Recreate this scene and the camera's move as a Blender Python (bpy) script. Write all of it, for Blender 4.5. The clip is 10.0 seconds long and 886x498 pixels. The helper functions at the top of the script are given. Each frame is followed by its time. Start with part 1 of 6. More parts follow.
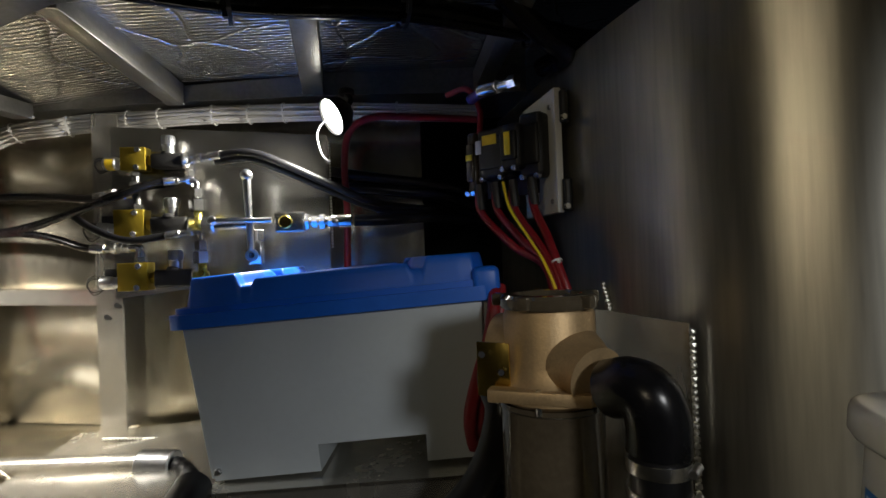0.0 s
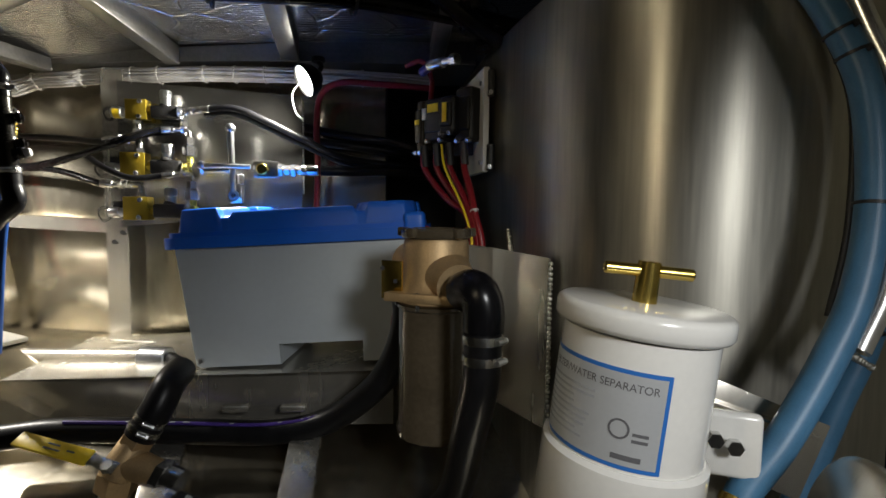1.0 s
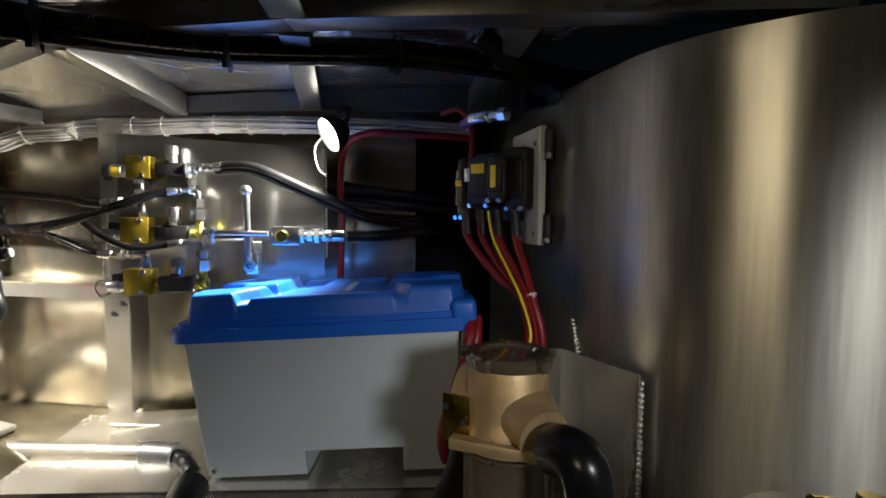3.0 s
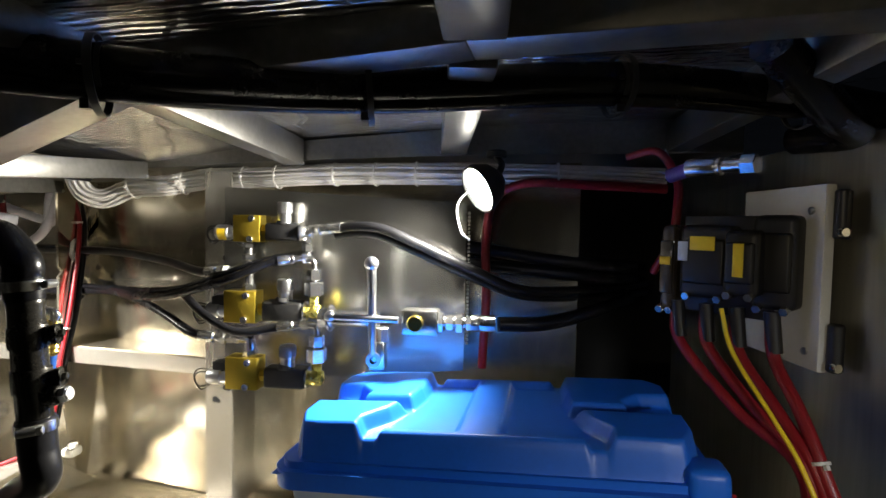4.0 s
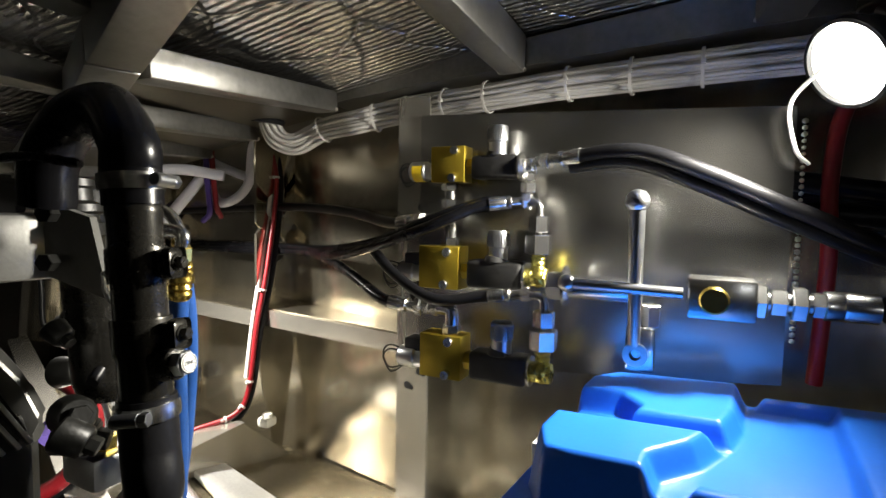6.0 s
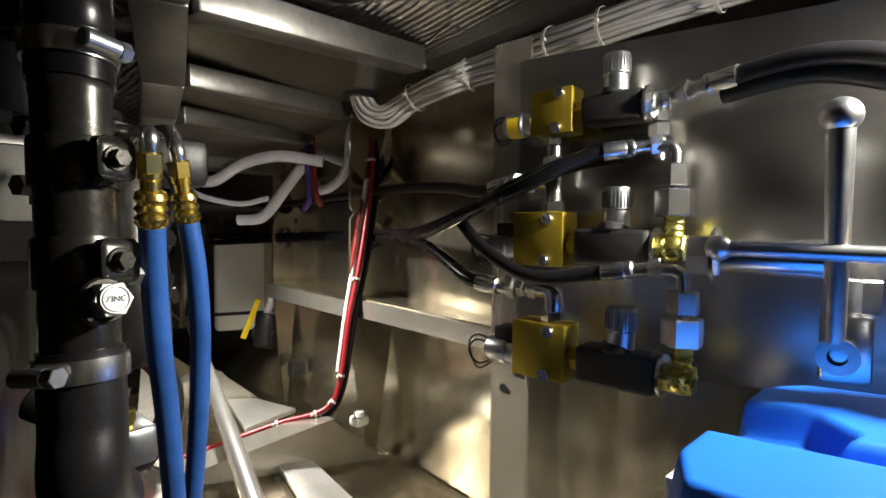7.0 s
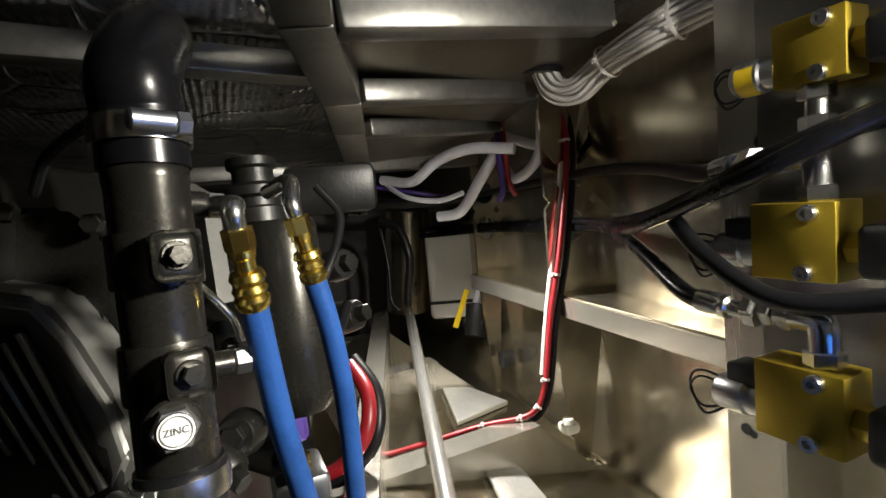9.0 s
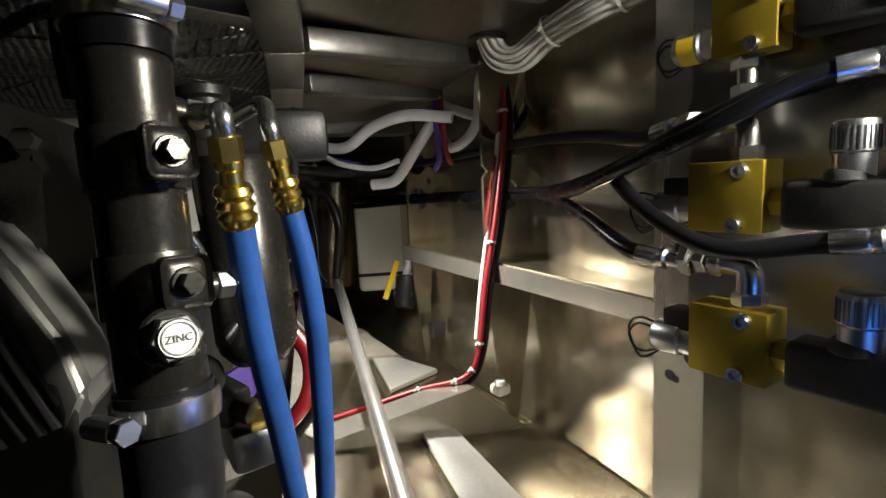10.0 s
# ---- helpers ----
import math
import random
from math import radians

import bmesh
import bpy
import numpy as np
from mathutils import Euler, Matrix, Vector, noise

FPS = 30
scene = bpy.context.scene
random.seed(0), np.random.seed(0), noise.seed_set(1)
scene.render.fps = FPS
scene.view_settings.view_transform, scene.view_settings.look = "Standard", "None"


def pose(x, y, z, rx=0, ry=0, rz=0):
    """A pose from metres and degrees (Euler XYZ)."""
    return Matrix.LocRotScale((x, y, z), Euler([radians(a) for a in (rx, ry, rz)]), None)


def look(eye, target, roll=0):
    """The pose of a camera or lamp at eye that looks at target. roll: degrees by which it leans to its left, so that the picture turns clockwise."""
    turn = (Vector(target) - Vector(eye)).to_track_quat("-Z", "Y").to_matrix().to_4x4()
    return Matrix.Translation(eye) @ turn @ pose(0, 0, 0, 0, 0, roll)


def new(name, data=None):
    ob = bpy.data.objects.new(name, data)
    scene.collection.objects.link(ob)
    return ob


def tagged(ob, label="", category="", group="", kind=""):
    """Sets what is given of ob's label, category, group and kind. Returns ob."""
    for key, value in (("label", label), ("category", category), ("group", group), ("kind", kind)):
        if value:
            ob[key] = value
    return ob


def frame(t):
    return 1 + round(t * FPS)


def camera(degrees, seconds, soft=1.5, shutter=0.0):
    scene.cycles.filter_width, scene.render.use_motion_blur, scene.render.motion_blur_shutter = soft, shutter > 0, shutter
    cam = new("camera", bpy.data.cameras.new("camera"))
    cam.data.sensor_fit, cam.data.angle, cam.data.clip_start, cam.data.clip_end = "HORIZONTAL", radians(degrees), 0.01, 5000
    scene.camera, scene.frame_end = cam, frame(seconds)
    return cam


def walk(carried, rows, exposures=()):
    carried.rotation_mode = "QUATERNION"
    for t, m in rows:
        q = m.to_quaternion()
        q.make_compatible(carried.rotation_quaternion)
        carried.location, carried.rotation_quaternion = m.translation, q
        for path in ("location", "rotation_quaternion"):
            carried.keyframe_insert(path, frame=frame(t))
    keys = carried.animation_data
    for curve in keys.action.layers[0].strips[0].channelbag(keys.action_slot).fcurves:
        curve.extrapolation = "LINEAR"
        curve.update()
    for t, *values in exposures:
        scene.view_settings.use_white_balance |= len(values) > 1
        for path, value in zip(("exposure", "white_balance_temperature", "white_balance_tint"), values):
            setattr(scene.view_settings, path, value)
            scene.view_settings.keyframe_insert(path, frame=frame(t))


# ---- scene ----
cam = camera(84.0, 10.0)
PATH = [
    (0.0, look((-0.1791, -0.0682, 0.5300), (-0.0795, 0.9268, 0.5379), -2.18)),
    (0.5, look((-0.1455, -0.2172, 0.5258), (-0.0899, 0.7775, 0.4389), 1.54)),
    (1.0, look((-0.0630, -0.2965, 0.5017), (0.0294, 0.6966, 0.4293), 0.68)),
    (1.5, look((-0.0560, -0.3364, 0.4054), (0.0322, 0.6583, 0.3534), 3.19)),
    (2.0, look((-0.0908, -0.3135, 0.4220), (0.0172, 0.6802, 0.3895), 1.69)),
    (2.2, look((-0.1059, -0.2740, 0.4459), (0.0250, 0.7167, 0.4074), 1.81)),
    (3.3, look((-0.1991, -0.0361, 0.7418), (-0.1364, 0.9595, 0.6728), 0.18)),
    (3.5, look((-0.2479, 0.0429, 0.7771), (-0.2128, 1.0401, 0.7118), 0.44)),
    (4.0, look((-0.2784, 0.1760, 0.7700), (-0.3749, 1.1703, 0.7252), 1.14)),
    (4.5, look((-0.3330, 0.2713, 0.7366), (-0.5167, 1.2533, 0.6930), 2.91)),
    (5.0, look((-0.3605, 0.3234, 0.7289), (-0.6403, 1.2804, 0.6525), -0.26)),
    (5.5, look((-0.3971, 0.3669, 0.7093), (-0.7589, 1.2958, 0.6305), 1.22)),
    (5.7, look((-0.4092, 0.3877, 0.7033), (-0.7934, 1.3077, 0.6250), 0.92)),
    (6.8, look((-0.4710, 0.5390, 0.6312), (-1.0917, 1.3225, 0.6014), 1.65)),
    (7.0, look((-0.4629, 0.5548, 0.6273), (-1.1117, 1.3146, 0.5859), 0.48)),
    (7.5, look((-0.5037, 0.6076, 0.6541), (-1.2579, 1.2643, 0.6552), -1.97)),
    (8.0, look((-0.5011, 0.6322, 0.6820), (-1.3504, 1.1594, 0.7101), -4.04)),
    (8.5, look((-0.4991, 0.6419, 0.6756), (-1.3832, 1.1065, 0.6249), -6.79)),
    (9.0, look((-0.5050, 0.6395, 0.6656), (-1.4135, 1.0484, 0.5790), -4.90)),
    (9.5, look((-0.5175, 0.6360, 0.6548), (-1.3871, 1.1144, 0.5326), -2.83)),
    (10.0, look((-0.5218, 0.6064, 0.6417), (-1.3468, 1.1550, 0.5059), -2.94)),
]
EXPOSURES = [(0.0, 0.0), (0.5, 0.3), (1.0, 0.35), (1.5, 0.25), (2.0, 0.3), (3.5, 0.75), (4.0, 0.85), (4.5, 0.65), (5.0, 0.4), (5.5, 0.15), (7.0, -0.4), (7.5, -0.6), (8.0, -0.5), (8.5, -0.4), (9.0, -0.35), (9.5, -0.45), (10.0, -0.5)]
walk(cam, PATH, EXPOSURES)

# ---- world and lamps ----
world = bpy.data.worlds.new("world")
scene.world = world
world.use_nodes = True
world.node_tree.nodes["Background"].inputs[0].default_value = (0.5, 0.6, 0.8, 1)
world.node_tree.nodes["Background"].inputs[1].default_value = 0.003


def spot(name, eye, target, watts, angle, radius, colour, blend=0.5):
    data = bpy.data.lights.new(name, "SPOT")
    data.energy, data.spot_size, data.spot_blend = watts, radians(angle), blend
    data.shadow_soft_size, data.color = radius, colour
    ob = new(name, data)
    ob.matrix_world = look(eye, target)
    return ob


LAMP = (-0.297, 1.02, 0.838)
LAMP_DIR = Vector((-0.76, -0.46, -0.46)).normalized()
# the work lamp hung beside the loom: a wide beam along the hull towards the far bay
spot("work_lamp_beam", Vector(LAMP) + LAMP_DIR * 0.012, (-0.95, 0.88, 0.28), 66.0, 122, 0.03, (1.0, 0.95, 0.84), 1.0)
# a lamp over the engine, then two added fills without a seen source
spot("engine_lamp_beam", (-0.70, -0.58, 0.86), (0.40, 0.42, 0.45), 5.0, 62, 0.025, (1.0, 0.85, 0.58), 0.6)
# fill over the bottom plating, added to brighten the far bay
spot("far_bay_fill", (-1.30, 0.95, 0.74), (-1.22, 1.06, 0.10), 54.0, 134, 0.02, (1.0, 0.95, 0.86), 1.0)
# soft fill from behind the camera, added to brighten filter and box front
spot("aft_fill", (0.38, -0.90, 0.88), (0.13, 0.26, 0.25), 33.0, 50, 0.12, (0.96, 0.97, 0.97), 1.0)


# ---- materials ----
def material(name, colour, rough=0.5, metal=0.0, vary=0.15, scale=12.0, bump=0.05, stretch=(1, 1, 1), spec=0.5, coat=0.0, emit=0.0, random_tint=0.0):
    m = bpy.data.materials.new(name)
    m.use_nodes = True
    n, links = m.node_tree.nodes, m.node_tree.links
    b = n["Principled BSDF"]
    b.inputs["Metallic"].default_value = metal
    b.inputs["Coat Weight"].default_value = coat
    b.inputs["Specular IOR Level"].default_value = spec
    if emit:
        b.inputs["Emission Color"].default_value = (*colour, 1)
        b.inputs["Emission Strength"].default_value = emit
    co = n.new("ShaderNodeTexCoord")
    mp = n.new("ShaderNodeMapping")
    mp.inputs["Scale"].default_value = stretch
    links.new(co.outputs["Object"], mp.inputs["Vector"])
    big, fine = n.new("ShaderNodeTexNoise"), n.new("ShaderNodeTexNoise")
    for node, s, d in ((big, scale, 4), (fine, scale * 14, 6)):
        node.inputs["Scale"].default_value, node.inputs["Detail"].default_value = s, d
        links.new(mp.outputs["Vector"], node.inputs["Vector"])
    mix = n.new("ShaderNodeMath")
    mix.operation = "MULTIPLY_ADD"
    links.new(big.outputs["Fac"], mix.inputs[0])
    mix.inputs[1].default_value = 0.65
    half = n.new("ShaderNodeMath")
    half.operation = "MULTIPLY"
    links.new(fine.outputs["Fac"], half.inputs[0])
    half.inputs[1].default_value = 0.35
    links.new(half.outputs[0], mix.inputs[2])
    ramp = n.new("ShaderNodeValToRGB")
    ramp.color_ramp.elements[0].position, ramp.color_ramp.elements[1].position = 0.3, 0.7
    lo = [max(0.0, c * (1 - vary)) for c in colour]
    hi = [min(1.0, c * (1 + vary)) for c in colour]
    ramp.color_ramp.elements[0].color, ramp.color_ramp.elements[1].color = (*lo, 1), (*hi, 1)
    links.new(mix.outputs[0], ramp.inputs["Fac"])
    links.new(ramp.outputs["Color"], b.inputs["Base Color"])
    rr = n.new("ShaderNodeMapRange")
    rr.inputs["To Min"].default_value, rr.inputs["To Max"].default_value = max(0.03, rough * (1 - vary * 1.2)), min(1.0, rough * (1 + vary * 1.2))
    links.new(mix.outputs[0], rr.inputs["Value"])
    links.new(rr.outputs[0], b.inputs["Roughness"])
    if bump:
        bp = n.new("ShaderNodeBump")
        bp.inputs["Strength"].default_value, bp.inputs["Distance"].default_value = bump, 0.004
        links.new(big.outputs["Fac"] if metal > 0.8 else mix.outputs[0], bp.inputs["Height"])
        links.new(bp.outputs["Normal"], b.inputs["Normal"])
    return m


def foil_material():
    """Aluminium foil facing with scrim ribs and random creases."""
    m = material("insulation_foil", (0.66, 0.66, 0.65), 0.25, 1.0, 0.2, 9.0, 0.0)
    n, links = m.node_tree.nodes, m.node_tree.links
    b = n["Principled BSDF"]
    co = n.new("ShaderNodeTexCoord")
    wave = n.new("ShaderNodeTexWave")
    wave.bands_direction = "Y"
    wave.inputs["Scale"].default_value, wave.inputs["Distortion"].default_value = 28.0, 2.6
    links.new(co.outputs["Object"], wave.inputs["Vector"])
    crease = n.new("ShaderNodeTexVoronoi")
    crease.feature = "DISTANCE_TO_EDGE"
    crease.inputs["Scale"].default_value = 7.0
    warp = n.new("ShaderNodeTexNoise")
    warp.inputs["Scale"].default_value = 5.0
    add = n.new("ShaderNodeMixRGB")
    add.blend_type = "ADD"
    add.inputs[0].default_value = 0.10
    links.new(co.outputs["Object"], warp.inputs["Vector"])
    links.new(co.outputs["Object"], add.inputs[1])
    links.new(warp.outputs["Color"], add.inputs[2])
    links.new(add.outputs[0], crease.inputs["Vector"])
    edge = n.new("ShaderNodeMapRange")
    edge.inputs["From Max"].default_value = 0.035
    links.new(crease.outputs["Distance"], edge.inputs["Value"])
    soft = n.new("ShaderNodeTexNoise")
    soft.inputs["Scale"].default_value, soft.inputs["Detail"].default_value = 22.0, 5
    links.new(co.outputs["Object"], soft.inputs["Vector"])
    b1, b2, b3 = (n.new("ShaderNodeBump") for _ in range(3))
    for bp, src, s, d in ((b1, wave.outputs["Fac"], 0.5, 0.003), (b2, edge.outputs[0], 0.7, 0.004), (b3, soft.outputs["Fac"], 0.45, 0.01)):
        bp.inputs["Strength"].default_value, bp.inputs["Distance"].default_value = s, d
        links.new(src, bp.inputs["Height"])
    links.new(b1.outputs["Normal"], b2.inputs["Normal"])
    links.new(b2.outputs["Normal"], b3.inputs["Normal"])
    links.new(b3.outputs["Normal"], b.inputs["Normal"])
    return m


ALU = material("mill_aluminium", (0.66, 0.63, 0.56), 0.26, 0.88, 0.20, 5.0, 0.25, (1, 1, 0.12))
ALU_WALL = material("brushed_bulkhead", (0.46, 0.44, 0.38), 0.36, 0.93, 0.34, 9.0, 0.05, (1, 1, 0.06))
wn = ALU_WALL.node_tree.nodes
wt = wn.new("ShaderNodeTangent")
wt.direction_type, wt.axis = "RADIAL", "Z"
ALU_WALL.node_tree.links.new(wt.outputs[0], wn["Principled BSDF"].inputs["Tangent"])
wn["Principled BSDF"].inputs["Anisotropic"].default_value = 0.65
wn["Principled BSDF"].inputs["Anisotropic Rotation"].default_value = 0.25
ALU_HULL = material("hull_plate", (0.60, 0.55, 0.44), 0.20, 0.97, 0.36, 5.0, 0.8, (1, 1, 0.4))
ALU_PAINT = material("grey_beam", (0.24, 0.235, 0.22), 0.36, 0.9, 0.28, 8.0, 0.12)
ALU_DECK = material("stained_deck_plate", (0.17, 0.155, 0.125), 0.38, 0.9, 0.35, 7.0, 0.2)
FOIL = foil_material()
WELD = material("weld_bead", (0.70, 0.68, 0.62), 0.3, 1.0, 0.25, 60.0, 0.3)
WHITE_WALL = material("white_frame_paint", (0.55, 0.57, 0.53), 0.5, 0.0, 0.08, 10.0, 0.03)
RUBBER = material("black_rubber", (0.007, 0.007, 0.008), 0.36, 0.0, 0.3, 30.0, 0.05, spec=0.3)
RUBBER_GLOSS = material("glossy_black_hose", (0.005, 0.005, 0.006), 0.26, 0.0, 0.3, 25.0, 0.04, spec=0.3)
BLACK = material("black_plastic", (0.009, 0.009, 0.010), 0.45, 0.0, 0.25, 40.0, 0.03)
# near-black for the painted shadow beside the bulkhead and for small holes
DARK = material("shade_and_hole_black", (0.012, 0.012, 0.012), 0.9, 0.0, 0.3, 8.0, 0.0)
STEEL = material("zinc_plated_steel", (0.66, 0.66, 0.64), 0.24, 1.0, 0.12, 60.0, 0.02)
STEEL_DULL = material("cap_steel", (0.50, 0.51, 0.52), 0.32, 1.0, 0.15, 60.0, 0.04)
BRASS = material("brass", (0.72, 0.53, 0.13), 0.24, 1.0, 0.15, 60.0, 0.03)
COIL = material("coil_moulding", (0.010, 0.0095, 0.009), 0.7, 0.0, 0.35, 60.0, 0.25)
GOLD = material("gold_anodised", (0.36, 0.26, 0.024), 0.42, 0.75, 0.15, 30.0, 0.03)
BLUE_PLASTIC = material("blue_plastic", (0.010, 0.125, 0.62), 0.38, 0.0, 0.1, 14.0, 0.03)
BOX_PLASTIC = material("milky_plastic", (0.50, 0.545, 0.575), 0.45, 0.0, 0.05, 6.0, 0.02)
BLUE_HOSE = material("blue_hose", (0.013, 0.056, 0.21), 0.38, 0.0, 0.3, 35.0, 0.05)
STEEL_BLUE_HOSE = material("steel_blue_hose", (0.06, 0.17, 0.30), 0.42, 0.0, 0.18, 30.0, 0.05)
RED = material("red_cable", (0.22, 0.007, 0.012), 0.38, 0.0, 0.15, 40.0, 0.02)
YELLOW = material("yellow_vinyl", (0.85, 0.60, 0.02), 0.4, 0.0, 0.12, 40.0, 0.03)
WHITE_CABLE = material("white_cable", (0.62, 0.60, 0.57), 0.42, 0.0, 0.1, 40.0, 0.02)
CONDUIT = material("lavender_grey_conduit", (0.52, 0.52, 0.58), 0.35, 0.0, 0.1, 40.0, 0.06)
WHITE_PAINT = material("white_enamel", (0.80, 0.79, 0.75), 0.22, 0.0, 0.05, 10.0, 0.02, coat=0.4)
WHITE_PLASTIC = material("white_tank_plastic", (0.70, 0.70, 0.66), 0.4, 0.0, 0.06, 10.0, 0.02)
BRONZE = material("cast_bronze", (0.44, 0.31, 0.165), 0.5, 0.7, 0.25, 22.0, 0.22)
GLASS_SMOKE = material("smoked_sight_bowl", (0.085, 0.068, 0.045), 0.14, 0.2, 0.3, 10.0, 0.02, coat=0.8)
TUBE_METAL = material("bright_tube", (0.80, 0.79, 0.76), 0.25, 0.90, 0.08, 20.0, 0.02)
ENGINE = material("engine_grey_paint", (0.040, 0.038, 0.033), 0.27, 0.75, 0.22, 25.0, 0.06, coat=0.2)
ENGINE_COVER = material("graphite_cover_paint", (0.20, 0.198, 0.185), 0.34, 0.5, 0.15, 25.0, 0.08, coat=0.2)
PLATE = material("valve_plate_aluminium", (0.44, 0.43, 0.40), 0.25, 1.0, 0.07, 5.0, 0.05)
ENGINE_DARK = material("dark_engine_casting", (0.008, 0.008, 0.007), 0.4, 0.2, 0.3, 25.0, 0.15)
LABEL_WHITE = material("label_foil", (0.66, 0.68, 0.70), 0.3, 0.4, 0.05, 20.0, 0.0)
LABEL_BLUE = material("label_blue", (0.03, 0.16, 0.52), 0.35, 0.0, 0.05, 20.0, 0.0)
INK = material("grey_ink", (0.12, 0.12, 0.13), 0.5, 0.0, 0.1, 20.0, 0.0)
FADED = material("faded_ink", (0.40, 0.42, 0.45), 0.5, 0.0, 0.1, 20.0, 0.0)
GLOW = material("lamp_glow", (1.0, 0.97, 0.88), 0.3, 0.0, 0.0, 5.0, 0.0, emit=14.0)
# dark grey chosen to damp light bounced off the closing walls
LOW_BOUNCE = material("bounce_cutting_grey", (0.05, 0.05, 0.05), 0.8, 0.0, 0.3, 12.0, 0.2)
CHROMATE = material("yellow_chromate_plating", (0.58, 0.50, 0.12), 0.27, 0.95, 0.22, 60.0, 0.03)
PURPLE = material("purple_cable", (0.06, 0.03, 0.22), 0.4, 0.0, 0.15, 40.0, 0.02)


# ---- building helpers ----
def V(p):
    return Vector(p)


def root_inverse(ob):
    while ob.parent:
        ob = ob.parent
    return (Matrix.LocRotScale(ob.location, ob.rotation_euler, ob.scale)).inverted()


def smooth_by_angle(me, degrees=40):
    me.polygons.foreach_set("use_smooth", [True] * len(me.polygons))
    me.set_sharp_from_angle(angle=radians(degrees))


def mesh_of(name, bm, mat, angle=40):
    bmesh.ops.recalc_face_normals(bm, faces=bm.faces)
    me = bpy.data.meshes.new(name)
    bm.to_mesh(me)
    bm.free()
    me.materials.append(mat)
    smooth_by_angle(me, angle)
    return me


def thing(name, at, label, category, group="", kind=""):
    ob = new(name)
    ob.empty_display_size = 0.02
    ob.location = at
    return tagged(ob, label, category, group, kind)


def part(name, bm, mat, parent, label="", angle=40):
    """Link a bmesh, given in world coordinates, as one mesh under a thing or a part."""
    bm.transform(root_inverse(parent))
    ob = new(name, mesh_of(name, bm, mat, angle))
    ob.parent = parent
    if label:
        tagged(ob, label)
    return ob


def solo(name, bm, mat, at, label, category, group="", kind=""):
    """A top-level thing that is one mesh."""
    bm.transform(Matrix.Translation(-V(at)))
    ob = new(name, mesh_of(name, bm, mat))
    ob.location = at
    return tagged(ob, label, category, group, kind)


def frame_of(direction, up=(0, 0, 1)):
    z = V(direction).normalized()
    u = V(up)
    if abs(z.dot(u)) > 0.95:
        u = V((1, 0, 0))
    x = u.cross(z).normalized()
    y = z.cross(x)
    m = Matrix.Identity(4)
    for i in range(3):
        m[i][0], m[i][1], m[i][2] = x[i], y[i], z[i]
    return m


def axis_matrix(p, direction, up=(0, 0, 1)):
    return Matrix.Translation(p) @ frame_of(direction, up)


def add_box(bm, size, m=Matrix.Identity(4), bevel=0.0, seg=2):
    got = bmesh.ops.create_cube(bm, size=1.0)["verts"]
    bmesh.ops.scale(bm, vec=size, verts=got)
    if bevel:
        edges = list({e for v in got for e in v.link_edges})
        out = bmesh.ops.bevel(bm, geom=edges, offset=bevel, segments=seg, affect="EDGES", profile=0.5)
        got = list({v for f in out["faces"] for v in f.verts} | {v for v in got if v.is_valid})
    bmesh.ops.transform(bm, matrix=m, verts=got)
    return bm


def lathe(bm, profile, m=Matrix.Identity(4), seg=32):
    """Turn (radius, height) pairs round the local z axis."""
    rings = []
    for r, h in profile:
        if r < 1e-6:
            rings.append([bm.verts.new(m @ V((0, 0, h)))])
        else:
            rings.append([bm.verts.new(m @ V((r * math.cos(2 * math.pi * i / seg), r * math.sin(2 * math.pi * i / seg), h))) for i in range(seg)])
    for a, b in zip(rings, rings[1:]):
        for i in range(seg):
            j = (i + 1) % seg
            if len(a) == 1 and len(b) == 1:
                continue
            if len(a) == 1:
                bm.faces.new((a[0], b[i], b[j]))
            elif len(b) == 1:
                bm.faces.new((a[i], a[j], b[0]))
            else:
                bm.faces.new((a[i], a[j], b[j], b[i]))
    return bm


def add_cyl(bm, p0, p1, r0, r1=None, seg=24, chamfer=0.0):
    r1 = r0 if r1 is None else r1
    p0, p1 = V(p0), V(p1)
    h = (p1 - p0).length
    c = min(chamfer, h * 0.45)
    prof = [(0, 0), (r0 - c, 0), (r0, c), (r1, h - c), (r1 - c, h), (0, h)] if c else [(0, 0), (r0, 0), (r1, h), (0, h)]
    return lathe(bm, prof, axis_matrix(p0, p1 - p0), seg)


def hexagon(bm, p0, p1, r):
    return add_cyl(bm, p0, p1, r, None, 6, r * 0.08)


def spline(points, step=8):
    pts = [V(p) for p in points]
    if len(pts) == 2:
        return [pts[0].lerp(pts[1], i / step) for i in range(step + 1)]
    ext = [pts[0] * 2 - pts[1]] + pts + [pts[-1] * 2 - pts[-2]]
    out = []
    for i in range(1, len(ext) - 2):
        p0, p1, p2, p3 = ext[i - 1:i + 3]
        for k in range(step):
            t = k / step
            out.append(0.5 * ((2 * p1) + (p2 - p0) * t + (2 * p0 - 5 * p1 + 4 * p2 - p3) * t * t + (3 * p1 - p0 - 3 * p2 + p3) * t ** 3))
    out.append(pts[-1])
    return out


